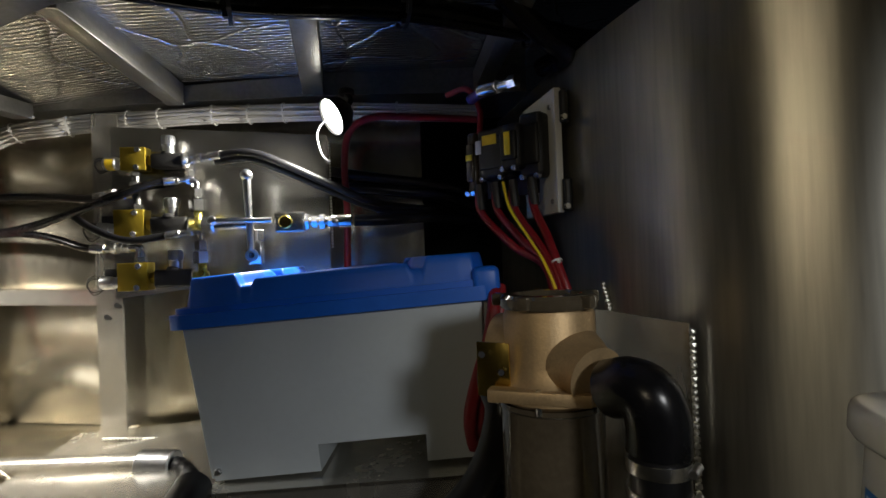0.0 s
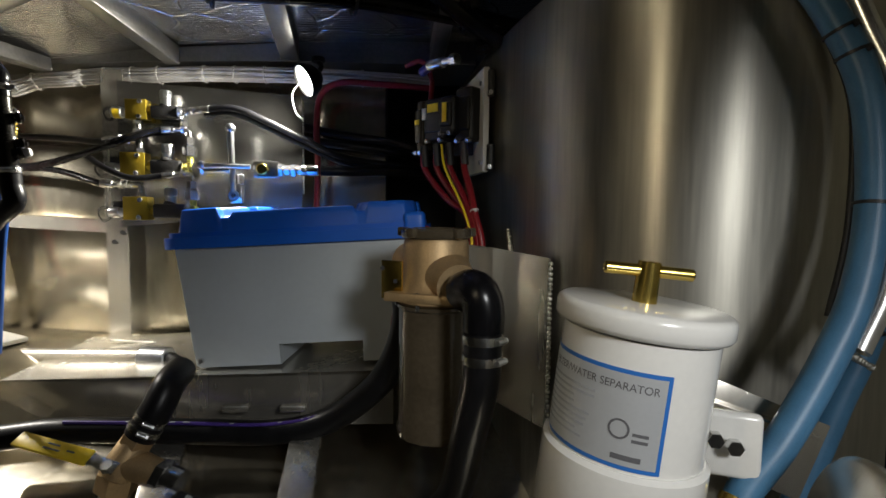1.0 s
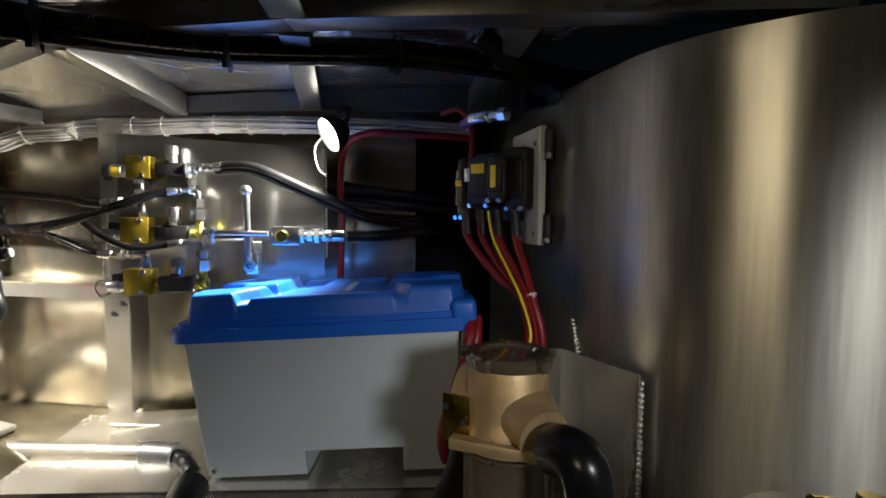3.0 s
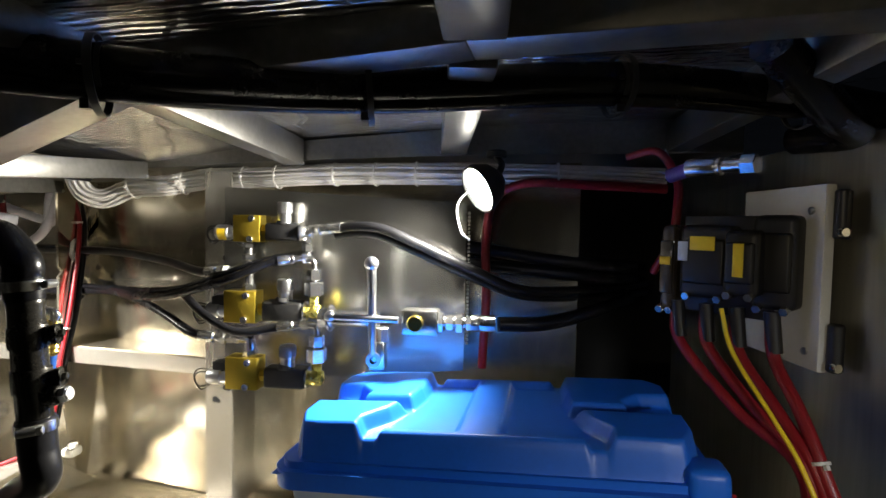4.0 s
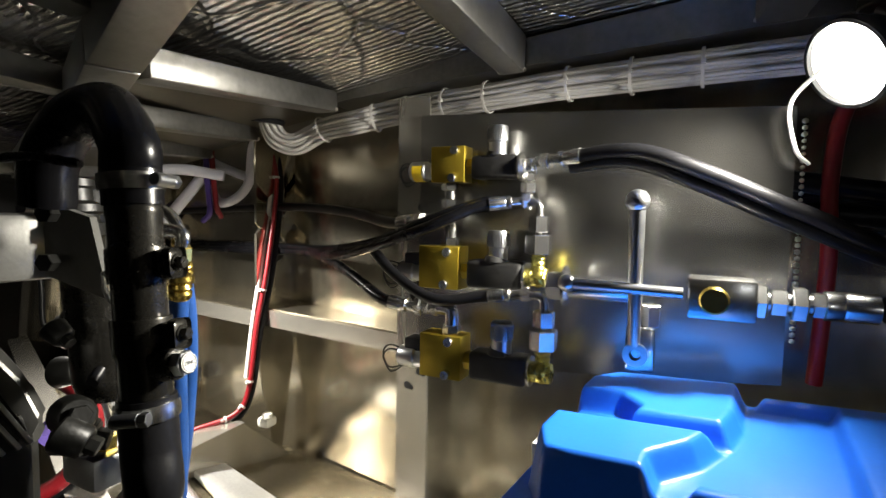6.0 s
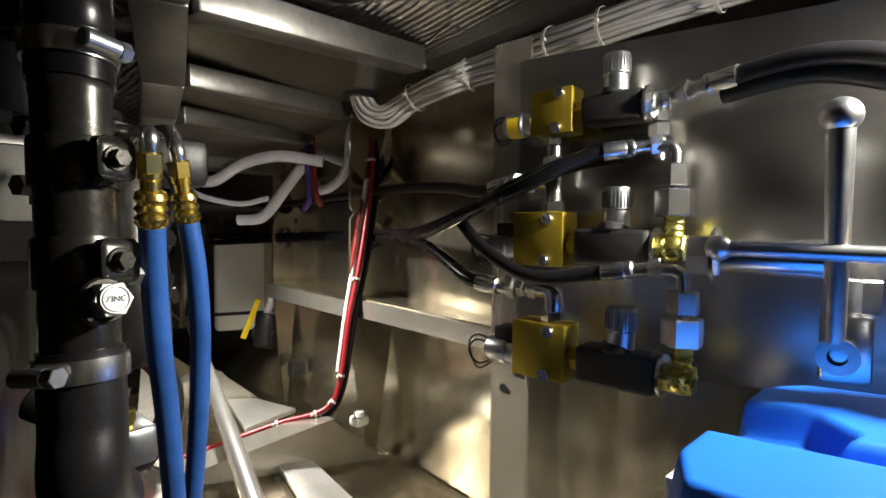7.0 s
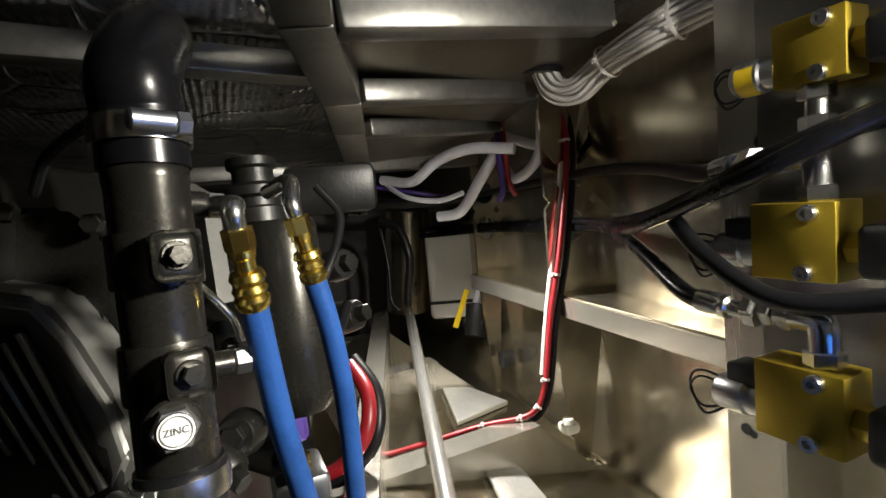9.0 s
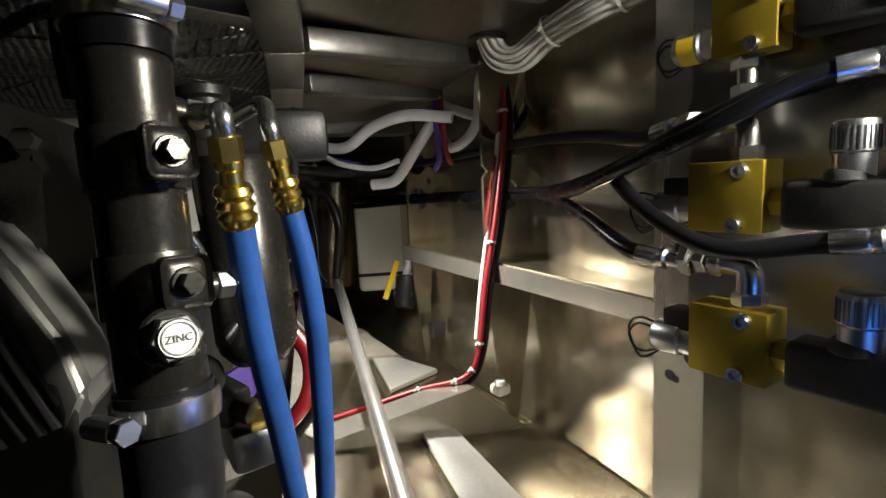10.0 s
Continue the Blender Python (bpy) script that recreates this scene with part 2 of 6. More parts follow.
def add_tube(bm, points, radius, seg=14, step=8, caps=True, ribs=0.0, rib_pitch=2):
    path = spline(points, step)
    rings, x = [], None
    for i, p in enumerate(path):
        d = (path[min(i + 1, len(path) - 1)] - path[max(i - 1, 0)]).normalized()
        if x is None:
            x = V((0, 0, 1)).cross(d) if abs(d.z) < 0.9 else V((1, 0, 0)).cross(d)
        x = (x - d * x.dot(d)).normalized()
        y = d.cross(x)
        r = radius * (1 + (ribs if (i // rib_pitch) % 2 else 0))
        rings.append([bm.verts.new(p + r * (math.cos(a) * x + math.sin(a) * y)) for a in (2 * math.pi * k / seg for k in range(seg))])
    for a, b in zip(rings, rings[1:]):
        for k in range(seg):
            bm.faces.new((a[k], a[(k + 1) % seg], b[(k + 1) % seg], b[k]))
    if caps:
        bm.faces.new(rings[0])
        bm.faces.new(rings[-1])
    return bm


def B():
    return bmesh.new()


def slab(bm, corners, thick):
    """A plate over a polygon given in order; thick is the vector to its back."""
    t = V(thick)
    front = [bm.verts.new(V(c)) for c in corners]
    back = [bm.verts.new(V(c) + t) for c in corners]
    bm.faces.new(front)
    bm.faces.new(back[::-1])
    n = len(corners)
    for i in range(n):
        bm.faces.new((front[i], back[i], back[(i + 1) % n], front[(i + 1) % n]))
    return bm


def bar(bm, p0, p1, width, height, up=(0, 0, 1), bevel=0.0):
    """A straight bar of rectangular section from p0 to p1."""
    p0, p1 = V(p0), V(p1)
    m = axis_matrix((p0 + p1) / 2, p1 - p0, up)
    return add_box(bm, (width, height, (p1 - p0).length), m, bevel)


def weld(parent, p0, p1, r=0.005, pitch=0.007):
    """A row of overlapping weld ripples."""
    bm = B()
    p0, p1 = V(p0), V(p1)
    n = max(2, int((p1 - p0).length / pitch))
    rnd = random.Random(n)
    for i in range(n):
        p = p0.lerp(p1, (i + 0.5) / n)
        bmesh.ops.create_icosphere(bm, subdivisions=1, radius=r * rnd.uniform(0.85, 1.2), matrix=Matrix.Translation(p))
    return tagged(part("weld_bead", bm, WELD, parent), kind="stuff")


def clamp(parent, at, direction, r, width=0.010, side=(0, -1, 0)):
    """A worm-drive hose clamp: band and screw housing."""
    d = V(direction).normalized()
    bm = B()
    lathe(bm, [(r, -width / 2), (r + 0.0012, -width / 2), (r + 0.0016, 0), (r + 0.0012, width / 2), (r, width / 2)], axis_matrix(at, d), 28)
    band = part("hose_clamp", bm, STEEL, parent, "stainless worm-drive hose clamp")
    s = V(side) - d * V(side).dot(d)
    s.normalize()
    q = d.cross(s)
    c = V(at) + s * (r + 0.004)
    bm = B()
    add_cyl(bm, c - q * 0.010, c + q * 0.006, 0.0042, None, 12, 0.0008)
    hexagon(bm, c + q * 0.006, c + q * 0.011, 0.0045)
    part("clamp_screw", bm, STEEL_DULL, band)
    return band


def tie(parent, at, direction, r, mat=None):
    bm = B()
    lathe(bm, [(r, -0.002), (r + 0.0012, -0.002), (r + 0.0012, 0.002), (r, 0.002), (r, -0.002)], axis_matrix(at, direction), 20)
    add_box(bm, (0.005, 0.004, 0.005), axis_matrix(V(at) + V((0, -r - 0.002, 0)), direction))
    return part("cable_tie", bm, mat or WHITE_CABLE, parent)


def text_mesh(name, body, size, m, mat, parent, depth=0.0004):
    cu = bpy.data.curves.new(name, "FONT")
    cu.body, cu.size, cu.extrude, cu.align_x, cu.align_y = body, size, depth, "CENTER", "CENTER"
    ob = bpy.data.objects.new(name, cu)
    me = bpy.data.meshes.new_from_object(ob)
    bpy.data.objects.remove(ob)
    me.transform(root_inverse(parent) @ m)
    me.materials.append(mat)
    out = new(name, me)
    out.parent = parent
    return out


# ---- hull, bulkhead, ceiling ----
def wall_y(x):
    """The inner face of the hull side."""
    return 1.19 - 0.07 * x


hull = thing("wall_hull_side", (0, 1.25, 0), "bare aluminium hull side plating with welded frames", "wall", kind="structure")
bm = B()
slab(bm, [(-2.6, wall_y(-2.6), 0.05), (-0.10, wall_y(-0.10), 0.05), (-0.10, wall_y(-0.10), 1.02), (-2.6, wall_y(-2.6), 1.02)], (0, 0.02, 0))
part("side_plate", bm, ALU_HULL, hull)
# near-black sheets standing in for shadow beside the bulkhead, where the hoses run in
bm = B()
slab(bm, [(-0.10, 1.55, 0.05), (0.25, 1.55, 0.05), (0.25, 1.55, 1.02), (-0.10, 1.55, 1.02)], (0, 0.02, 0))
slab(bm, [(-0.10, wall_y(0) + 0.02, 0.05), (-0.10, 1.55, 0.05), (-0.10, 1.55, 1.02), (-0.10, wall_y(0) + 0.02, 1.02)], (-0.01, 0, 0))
part("shadow_pocket", bm, DARK, hull, "near-black pocket standing in for shadow behind the frame")


def web_frame(x, y_edge, z0, z1, holes):
    """A transverse web with a flange and lightening holes."""
    y_back = wall_y(x)
    th = 0.006
    bm = B()
    ys = [y_edge, y_back]
    if not holes:
        slab(bm, [(x, ys[0], z0), (x, ys[1], z0), (x, ys[1], z1), (x, ys[0], z1)], (-th, 0, 0))
    else:
        # strips round each hole, with the hole as a ring of faces
        cuts = [z0] + [(a + b) / 2 for (a, _), (b, _) in zip(sorted(holes), sorted(holes)[1:])] + [z1]
        yc = (ys[0] + ys[1]) / 2
        for (zc, r), lo, hi in zip(sorted(holes), cuts, cuts[1:]):
            seg = 24
            for s in range(seg):
                quad = []
                for k in (s, s + 1):
                    a = 2 * math.pi * k / seg
                    c, q = math.cos(a), math.sin(a)
                    hy, hz = (ys[1] - ys[0]) / 2, (hi - zc if q > 0 else zc - lo)
                    f = min(hy / max(abs(c), 1e-6), hz / max(abs(q), 1e-6))
                    quad.append(((x, yc + r * c, zc + r * q), (x, yc + f * c, zc + f * q)))
                slab(bm, [quad[0][0], quad[0][1], quad[1][1], quad[1][0]], (-th, 0, 0))
    bmesh.ops.remove_doubles(bm, verts=bm.verts, dist=0.0003)
    part("web", bm, ALU_HULL, hull)


web_frame(-1.22, 1.165, 0.10, 0.90, [(0.612, 0.030), (0.700, 0.030)])
web_frame(-1.62, 1.235, 0.10, 0.90, [(0.600, 0.028), (0.690, 0.028)])
# vertical flat bar and its web behind the valve plate
bm = B()
bar(bm, (-0.815, 1.105, 0.15), (-0.815, 1.105, 0.87), 0.055, 0.006, (0, 1, 0))
bar(bm, (-0.815, 1.18, 0.15), (-0.815, 1.18, 0.87), 0.006, 0.145, (0, 1, 0))
part("frame_flange", bm, ALU, hull)
for x, z in ((-0.800, 0.440), (-0.822, 0.415), (-0.800, 0.700), (-0.812, 0.560)):
    bm = B()
    add_cyl(bm, (x, 1.1022, z), (x, 1.1012, z), 0.006, None, 14)
    add_cyl(bm, (x + 0.007, 1.1022, z - 0.003), (x + 0.007, 1.1012, z - 0.003), 0.004, None, 12)
    part("flange_hole", bm, DARK, hull)
for x0, x1, z in ((-1.215, -0.845, 0.47), (-1.60, -1.235, 0.47)):
    bm = B()
    ym = wall_y((x0 + x1) / 2) - 0.075
    bar(bm, (x0, ym - 0.01, z), (x1, ym + 0.005, z - 0.02), 0.034, 0.004, (0, 1, 0))
    part("stringer", bm, ALU, hull, "bright flat-bar stringer")
    bm = B()
    bar(bm, (x0, ym + 0.034, z + 0.018), (x1, ym + 0.049, z - 0.002), 0.08, 0.004, (0, 0, 1))
    part("stringer_ledge", bm, ALU_HULL, hull)
weld(hull, (-1.22, wall_y(-1.22) - 0.006, 0.128), (-0.84, wall_y(-0.84) - 0.006, 0.118), 0.006)
weld(hull, (-1.60, wall_y(-1.6) - 0.006, 0.137), (-1.24, wall_y(-1.24) - 0.006, 0.130), 0.005)
weld(hull, (-0.84, 1.10, 0.145), (-0.60, 1.10, 0.13), 0.004)
weld(hull, (-0.319, 1.088, 0.55), (-0.319, 1.088, 0.80), 0.003)

bulkhead = thing("wall_bulkhead", (0.25, 0.5, 0), "brushed bare aluminium bulkhead with scratches and hazy streaks", "wall", kind="structure")
BULK = [(0.125, 1.30), (0.15, 1.0), (0.175, 0.75), (0.210, 0.58), (0.275, 0.47), (0.37, 0.40), (0.50, 0.355), (0.64, 0.33)]
bm = B()
rows = []
pts = spline([(x, y, 0) for x, y in BULK], 16)
for i, p in enumerate(pts):
    # the thin sheet buckles a little between its stiffeners
    swell = 0.0011 * math.sin(i * 0.21) + 0.00038 * math.sin(i * 0.47 + 1.1)
    p = p + V((swell, swell, 0))
    rows.append([bm.verts.new((p.x + ox, p.y + oy, z)) for ox, oy, z in ((0, 0, -0.35), (0, 0, 0.893), (0.006, 0.004, 0.893), (0.006, 0.004, -0.35))])
for a, b in zip(rows, rows[1:]):
    for k in range(4):
        bm.faces.new((a[k], a[(k + 1) % 4], b[(k + 1) % 4], b[k]))
part("bulkhead_plate", bm, ALU_WALL, bulkhead)
weld(bulkhead, (0.178, 0.70, 0.37), (0.171, 0.735, 0.47), 0.006)

floor = thing("floor_bottom_plating", (0, 0.5, -0.2), "bare aluminium hull bottom plating with floors and stringers", "floor", kind="structure")
bm = B()
slab(bm, [(-2.6, 1.45, 0.17), (-2.6, -1.6, -0.653), (0.9, -1.6, -0.653), (0.9, 1.45, 0.17)], (0, 0, -0.02))
part("bottom_plate", bm, ALU_HULL, floor)


def floor_z(y):
    return 0.17 - (1.45 - y) * 0.27


# floors and longitudinal flat bars
for x, h in ((-1.19, 0.15), (-1.62, 0.13), (-2.0, 0.12)):
    bm = B()
    slab(bm, [(x, 0.55, floor_z(0.55)), (x, 1.24, floor_z(1.24)), (x, 1.24, 0.15), (x, 1.10, 0.275), (x, 0.55, 0.26)], (-0.006, 0, 0))
    slab(bm, [(x + 0.004, 0.55, 0.264), (x + 0.004, 1.10, 0.279), (x - 0.05, 1.10, 0.279), (x - 0.05, 0.55, 0.264)], (0, 0, -0.005))
    part("floor_frame", bm, ALU, floor)
# warped bottom panels between the floors, each with a bright flat bar on it
BRIGHT_BAR = material("bright_flat_bar", (0.86, 0.86, 0.84), 0.30, 0.75, 0.12, 14.0, 0.3)
for corners, strip in (([(-1.205, 1.27, 0.15), (-0.8, 1.24, 0.118), (-0.8, 0.78, 0.06), (-1.205, 0.8, 0.272)], [(0.0, 0.59), (0.0, 0.45), (0.45, 0.41), (0.45, 0.61)]),
                       ([(-1.61, 1.29, 0.16), (-1.245, 1.275, 0.14), (-1.245, 0.8, 0.255), (-1.61, 0.8, 0.268)], [(0.0, 0.38), (0.0, 0.23), (0.26, 0.11), (0.55, 0.49)])):
    q = [V(c) for c in corners]

    def on_panel(u, v, up=0.0):
        return (q[0] * (1 - u) + q[1] * u) * (1 - v) + (q[3] * (1 - u) + q[2] * u) * v + V((0, 0, up))
    bm = B()
    grid = [[bm.verts.new(on_panel(i / 8, k / 8)) for k in range(9)] for i in range(9)]
    for i in range(8):
        for k in range(8):
            bm.faces.new((grid[i][k], grid[i + 1][k], grid[i + 1][k + 1], grid[i][k + 1]))
    bmesh.ops.solidify(bm, geom=bm.faces[:], thickness=0.005)
    part("bottom_panel", bm, ALU_HULL, floor)
    bm = B()
    slab(bm, [on_panel(u, v, 0.014) for u, v in strip], (0, 0, -0.012))
    bmesh.ops.bevel(bm, geom=bm.edges[:], offset=0.002, segments=1, affect="EDGES")
    part("bottom_stringer", bm, BRIGHT_BAR, floor, "bright flat-bar bottom stringer")

ceiling = thing("ceiling", (-0.5, 0.5, 0.95), "deckhead panels faced with crinkled foil insulation", "ceiling", kind="structure")
DECK = [(0.9, 0.985), (0.2, 0.972), (-0.3, 0.953), (-0.65, 0.932), (-0.95, 0.886), (-1.19, 0.866), (-1.40, 0.846), (-2.6, 0.76)]


def deck_z(x):
    for (xa, za), (xb, zb) in zip(DECK, DECK[1:]):
        if x >= xb:
            return za + (zb - za) * (x - xa) / (xb - xa)
    return DECK[-1][1]


bm = B()
for (xa, za), (xb, zb) in zip(DECK, DECK[1:]):
    slab(bm, [(xa, -1.6, za), (xb, -1.6, zb), (xb, 1.6, zb), (xa, 1.6, za)], (0, 0, 0.03))
bmesh.ops.remove_doubles(bm, verts=bm.verts, dist=0.0003)
part("foil_panel", bm, FOIL, ceiling, "crinkled reflective foil insulation")
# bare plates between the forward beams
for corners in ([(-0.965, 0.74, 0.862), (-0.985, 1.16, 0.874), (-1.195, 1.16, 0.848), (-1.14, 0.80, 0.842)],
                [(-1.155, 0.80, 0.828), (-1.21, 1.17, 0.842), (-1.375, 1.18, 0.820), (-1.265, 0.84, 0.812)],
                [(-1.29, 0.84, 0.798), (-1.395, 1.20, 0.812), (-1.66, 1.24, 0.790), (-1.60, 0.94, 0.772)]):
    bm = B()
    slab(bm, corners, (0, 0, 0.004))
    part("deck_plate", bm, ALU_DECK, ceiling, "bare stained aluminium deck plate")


def beam(name, p0, p1, w=0.045, h=0.05, weld_end=True):
    """A box-section beam; the points give the middle of its lower face."""
    p0, p1 = V(p0), V(p1)
    up = V((0, 0, h / 2))
    root = thing(name, p0, "grey aluminium box-section deck beam under the foil", "beam", "deck beams", "structure")
    bm = B()
    bar(bm, p0 + up, p1 + up, w, h, (0, 0, 1), 0.003)
    part("box_section", bm, ALU_PAINT, root)
    if weld_end:
        d = (p1 - p0).normalized()
        q = V((-d.y, d.x, 0)) * (w / 2 + 0.003)
        weld(root, p1 - q + V((0, 0, 0.004)) - d * 0.004, p1 + q + V((0, 0, 0.004)) - d * 0.004, 0.0035)
    return root


# fore-and-aft carlin
CARLIN = [(0.45, 0.50, 0.927), (-0.30, 0.60, 0.918), (-0.65, 0.645, 0.897), (-0.94, 0.726, 0.823), (-1.134, 0.80, 0.802), (-1.264, 0.84, 0.786), (-1.62, 0.95, 0.748)]
for a, b in zip(CARLIN, CARLIN[1:]):
    beam("beam", a, b, 0.048, 0.048, False)
# cross beams from the carlin to the deck edge
beam("beam", (-0.298, 0.63, 0.914), (-0.350, 1.08, 0.902), 0.046)
beam("beam", (-0.655, 0.67, 0.894), (-0.650, 1.08, 0.880), 0.036)
beam("beam", (-0.945, 0.752, 0.822), (-0.962, 1.075, 0.852), 0.040, 0.033)
beam("beam", (-1.142, 0.824, 0.806), (-1.194, 1.13, 0.826), 0.040, 0.030)
beam("beam", (-1.272, 0.866, 0.784), (-1.378, 1.17, 0.804), 0.040, 0.028)
beam("beam", (0.04, 0.585, 0.922), (0.04, 1.08, 0.908), 0.036)
# cross beams inboard of the carlin
beam("beam", (-0.280, -0.90, 0.945), (-0.295, 0.576, 0.918), 0.052, 0.05, False)
beam("beam", (-0.66, -0.90, 0.915), (-0.655, 0.62, 0.897), 0.04, 0.05, False)
beam("beam", (-0.90, -0.40, 0.880), (-0.935, 0.70, 0.866), 0.04, 0.03, False)
beam("beam", (-1.08, 0.30, 0.838), (-1.125, 0.776, 0.828), 0.04, 0.03, False)
beam("beam", (0.14, 0.52, 0.928), (0.55, -0.40, 0.935), 0.06, 0.045, False)
beam("beam", (-1.62, 0.30, 0.746), (-1.62, 1.24, 0.762), 0.08, 0.03, False)
# deck edge plate above the loom
EDGE = [(0.15, 1.075, 0.908), (-0.32, 1.078, 0.902), (-0.72, 1.088, 0.889), (-1.02, 1.104, 0.872), (-1.22, 1.115, 0.860)]
edge = thing("trim_deck_edge", (0, 1.16, 0.9), "grey aluminium deck edge plate above the cable loom", "trim", kind="structure")
for (xa, ya, za), (xb, yb, zb) in zip(EDGE, EDGE[1:]):
    bm = B()
    slab(bm, [(xa, ya, za), (xb, yb, zb), (xb, 1.30, zb), (xa, 1.30, za)], (0, 0, 0.005))
    slab(bm, [(xa, ya, za + 0.005), (xb, yb, zb + 0.005), (xb, yb, deck_z(xb)), (xa, ya, deck_z(xa))], (0, 0.004, 0))
    part("edge_plate", bm, ALU_PAINT, edge)

# closing walls round and behind the camera; fore and aft ones darkened to cut bounce
for name, c, n in (("wall_aft", [(-2.6, -1.6, -0.66), (0.9, -1.6, -0.66), (0.9, -1.6, 1.0), (-2.6, -1.6, 1.0)], (0, -0.02, 0)),
                   ("wall_starboard", [(0.66, -1.6, -0.66), (0.66, 0.33, -0.66), (0.66, 0.33, 1.0), (0.66, -1.6, 1.0)], (0.02, 0, 0)),
                   ("wall_forward", [(-2.45, -1.6, -0.66), (-2.45, 1.5, -0.66), (-2.45, 1.5, 1.0), (-2.45, -1.6, 1.0)], (-0.02, 0, 0))):
    bm = B()
    slab(bm, c, n)
    solo(name, bm, WHITE_WALL if name == "wall_starboard" else LOW_BOUNCE, c[0], "plain wall closing off the engine room", "wall", kind="structure")

# ---- battery box ----
def battery_box():
    root = thing("battery_box", (-0.275, 0.925, 0.335), "milky white plastic battery box with blue moulded lid", "battery box")
    m = pose(-0.264, 0.902, 0.335, 0, -3.6, -6.5)
    L, W = 0.565, 0.28
    # tub, tapered to the foot, with a lifting notch in the lower edge
    z0, z1 = -0.165, 0.105
    def outline(w):
        k = 0.90 + 0.075 * w
        return L / 2 * k - 0.012, W / 2 * k - 0.008
    def block(b, u0, u1, w0, w1):
        rings = []
        for w in (w0, w1):
            hx, hy = outline(w)
            z = z0 + (z1 - z0) * w
            xa, xb = -hx + 2 * hx * u0, -hx + 2 * hx * u1
            rings.append([b.verts.new(p) for p in ((xa, -hy, z), (xb, -hy, z), (xb, hy, z), (xa, hy, z))])
        for i in range(4):
            b.faces.new((rings[0][i], rings[0][(i + 1) % 4], rings[1][(i + 1) % 4], rings[1][i]))
        b.faces.new(rings[0][::-1])
        b.faces.new(rings[1])
        return rings
    bm = B()
    block(bm, 0, 1, 0.17, 1)
    block(bm, 0, 0.40, 0, 0.17)
    block(bm, 0.775, 1, 0, 0.17)
    hx, hy = outline(0.5)
    up = [e for e in bm.edges if abs((e.verts[0].co - e.verts[1].co).normalized().z) > 0.9 and min(abs(v.co.x) for v in e.verts) > 0.2]
    bmesh.ops.bevel(bm, geom=up, offset=0.012, segments=3, affect="EDGES")
    bm.transform(m)
    part("tub", bm, BOX_PLASTIC, root, "milky white plastic tub", 25)
    bm = B()
    hl, hw, cr = L / 2 + 0.002, W / 2 + 0.002, 0.036
    ring = []
    for cx, cy, a0 in ((hl - cr, hw - cr, 0), (-hl + cr, hw - cr, 90), (-hl + cr, -hw + cr, 180), (hl - cr, -hw + cr, 270)):
        for k in range(7):
            a = radians(a0 + 15 * k)
            ring.append((cx + cr * math.cos(a), cy + cr * math.sin(a), 0.099))
    slab(bm, ring, (0, 0, 0.034))
    bmesh.ops.recalc_face_normals(bm, faces=bm.faces)
    bmesh.ops.bevel(bm, geom=[e for e in bm.edges if min(v.co.z for v in e.verts) > 0.12], offset=0.010, segments=4, affect="EDGES")
    bm.transform(m)
    rim = part("lid", bm, BLUE_PLASTIC, root, "blue moulded plastic lid")
    def raised(name, x, y, sx, sy, z, h, bev=0.008):
        b = B()
        add_box(b, (sx, sy, h), m @ Matrix.Translation((x, y, z)), bev, 3)
        part(name, b, BLUE_PLASTIC, rim)

    # moulded top: soft-edged pads, ribs and a shallow tray, as one smooth sheet
    def inside(poly, px, py):
        """Signed distance to a polygon, positive inside."""
        d = np.full(px.shape, 9.0)
        odd = np.zeros(px.shape, bool)
        for (ax, ay), (bx, by) in zip(poly, poly[1:] + poly[:1]):
            ex, ey = bx - ax, by - ay
            t = np.clip(((px - ax) * ex + (py - ay) * ey) / (ex * ex + ey * ey), 0, 1)
            d = np.minimum(d, np.hypot(px - ax - t * ex, py - ay - t * ey))
            with np.errstate(divide="ignore", invalid="ignore"):
                odd ^= ((ay > py) != (by > py)) & (px < ax + (py - ay) / (ey if ey else 1e-9) * ex)
        return np.where(odd, d, -d)

    def soft(d, width):
        t = np.clip(d / width, 0, 1)
        return t * t * (3 - 2 * t)

    def mirror(o):
        return [(-x, y) for x, y in o]
    nx, ny = 220, 110
    wide, deep = 1.035, 1.105
    gx, gy = np.meshgrid(np.linspace(-0.270, 0.270, nx), np.linspace(-0.126, 0.126, ny), indexing="ij")
    body = [(-0.262, -0.085), (-0.238, -0.119), (0.238, -0.119), (0.262, -0.085), (0.262, 0.085), (0.238, 0.119), (-0.238, 0.119), (-0.262, 0.085)]
    front = [(-0.260, -0.070), (-0.240, -0.112), (-0.210, -0.118), (-0.148, -0.118), (-0.150, -0.086), (-0.126, -0.056), (-0.112, -0.020), (-0.260, -0.020)]
    back = [(-0.260, 0.034), (-0.212, 0.030), (-0.192, 0.008), (-0.198, -0.014), (-0.108, -0.014), (-0.100, 0.030), (-0.100, 0.118), (-0.230, 0.118), (-0.260, 0.090)]
    rise = np.zeros(gx.shape)
    for o in (front, back):
        rise = np.maximum(rise, 0.023 * soft(inside(o, gx, gy), 0.012))
        rise = np.maximum(rise, 0.019 * soft(inside(mirror(o), gx, gy), 0.012))
    ribs = [(-0.036, -0.118), (0.032, -0.118), (0.032, 0.118), (-0.036, 0.118)], [(-0.138, -0.118), (0.138, -0.118), (0.130, -0.088), (-0.130, -0.088)], [(-0.094, 0.090), (0.094, 0.090), (0.094, 0.118), (-0.094, 0.118)]
    for o in ribs:
        rise = np.maximum(rise, 0.011 * soft(inside(o, gx, gy), 0.010))
    top = 0.118 + 0.041 * soft(inside(body, gx, gy), 0.014) + rise * soft(inside(body, gx, gy), 0.010) + 0.004 * (1 - (gx / 0.27) ** 2)
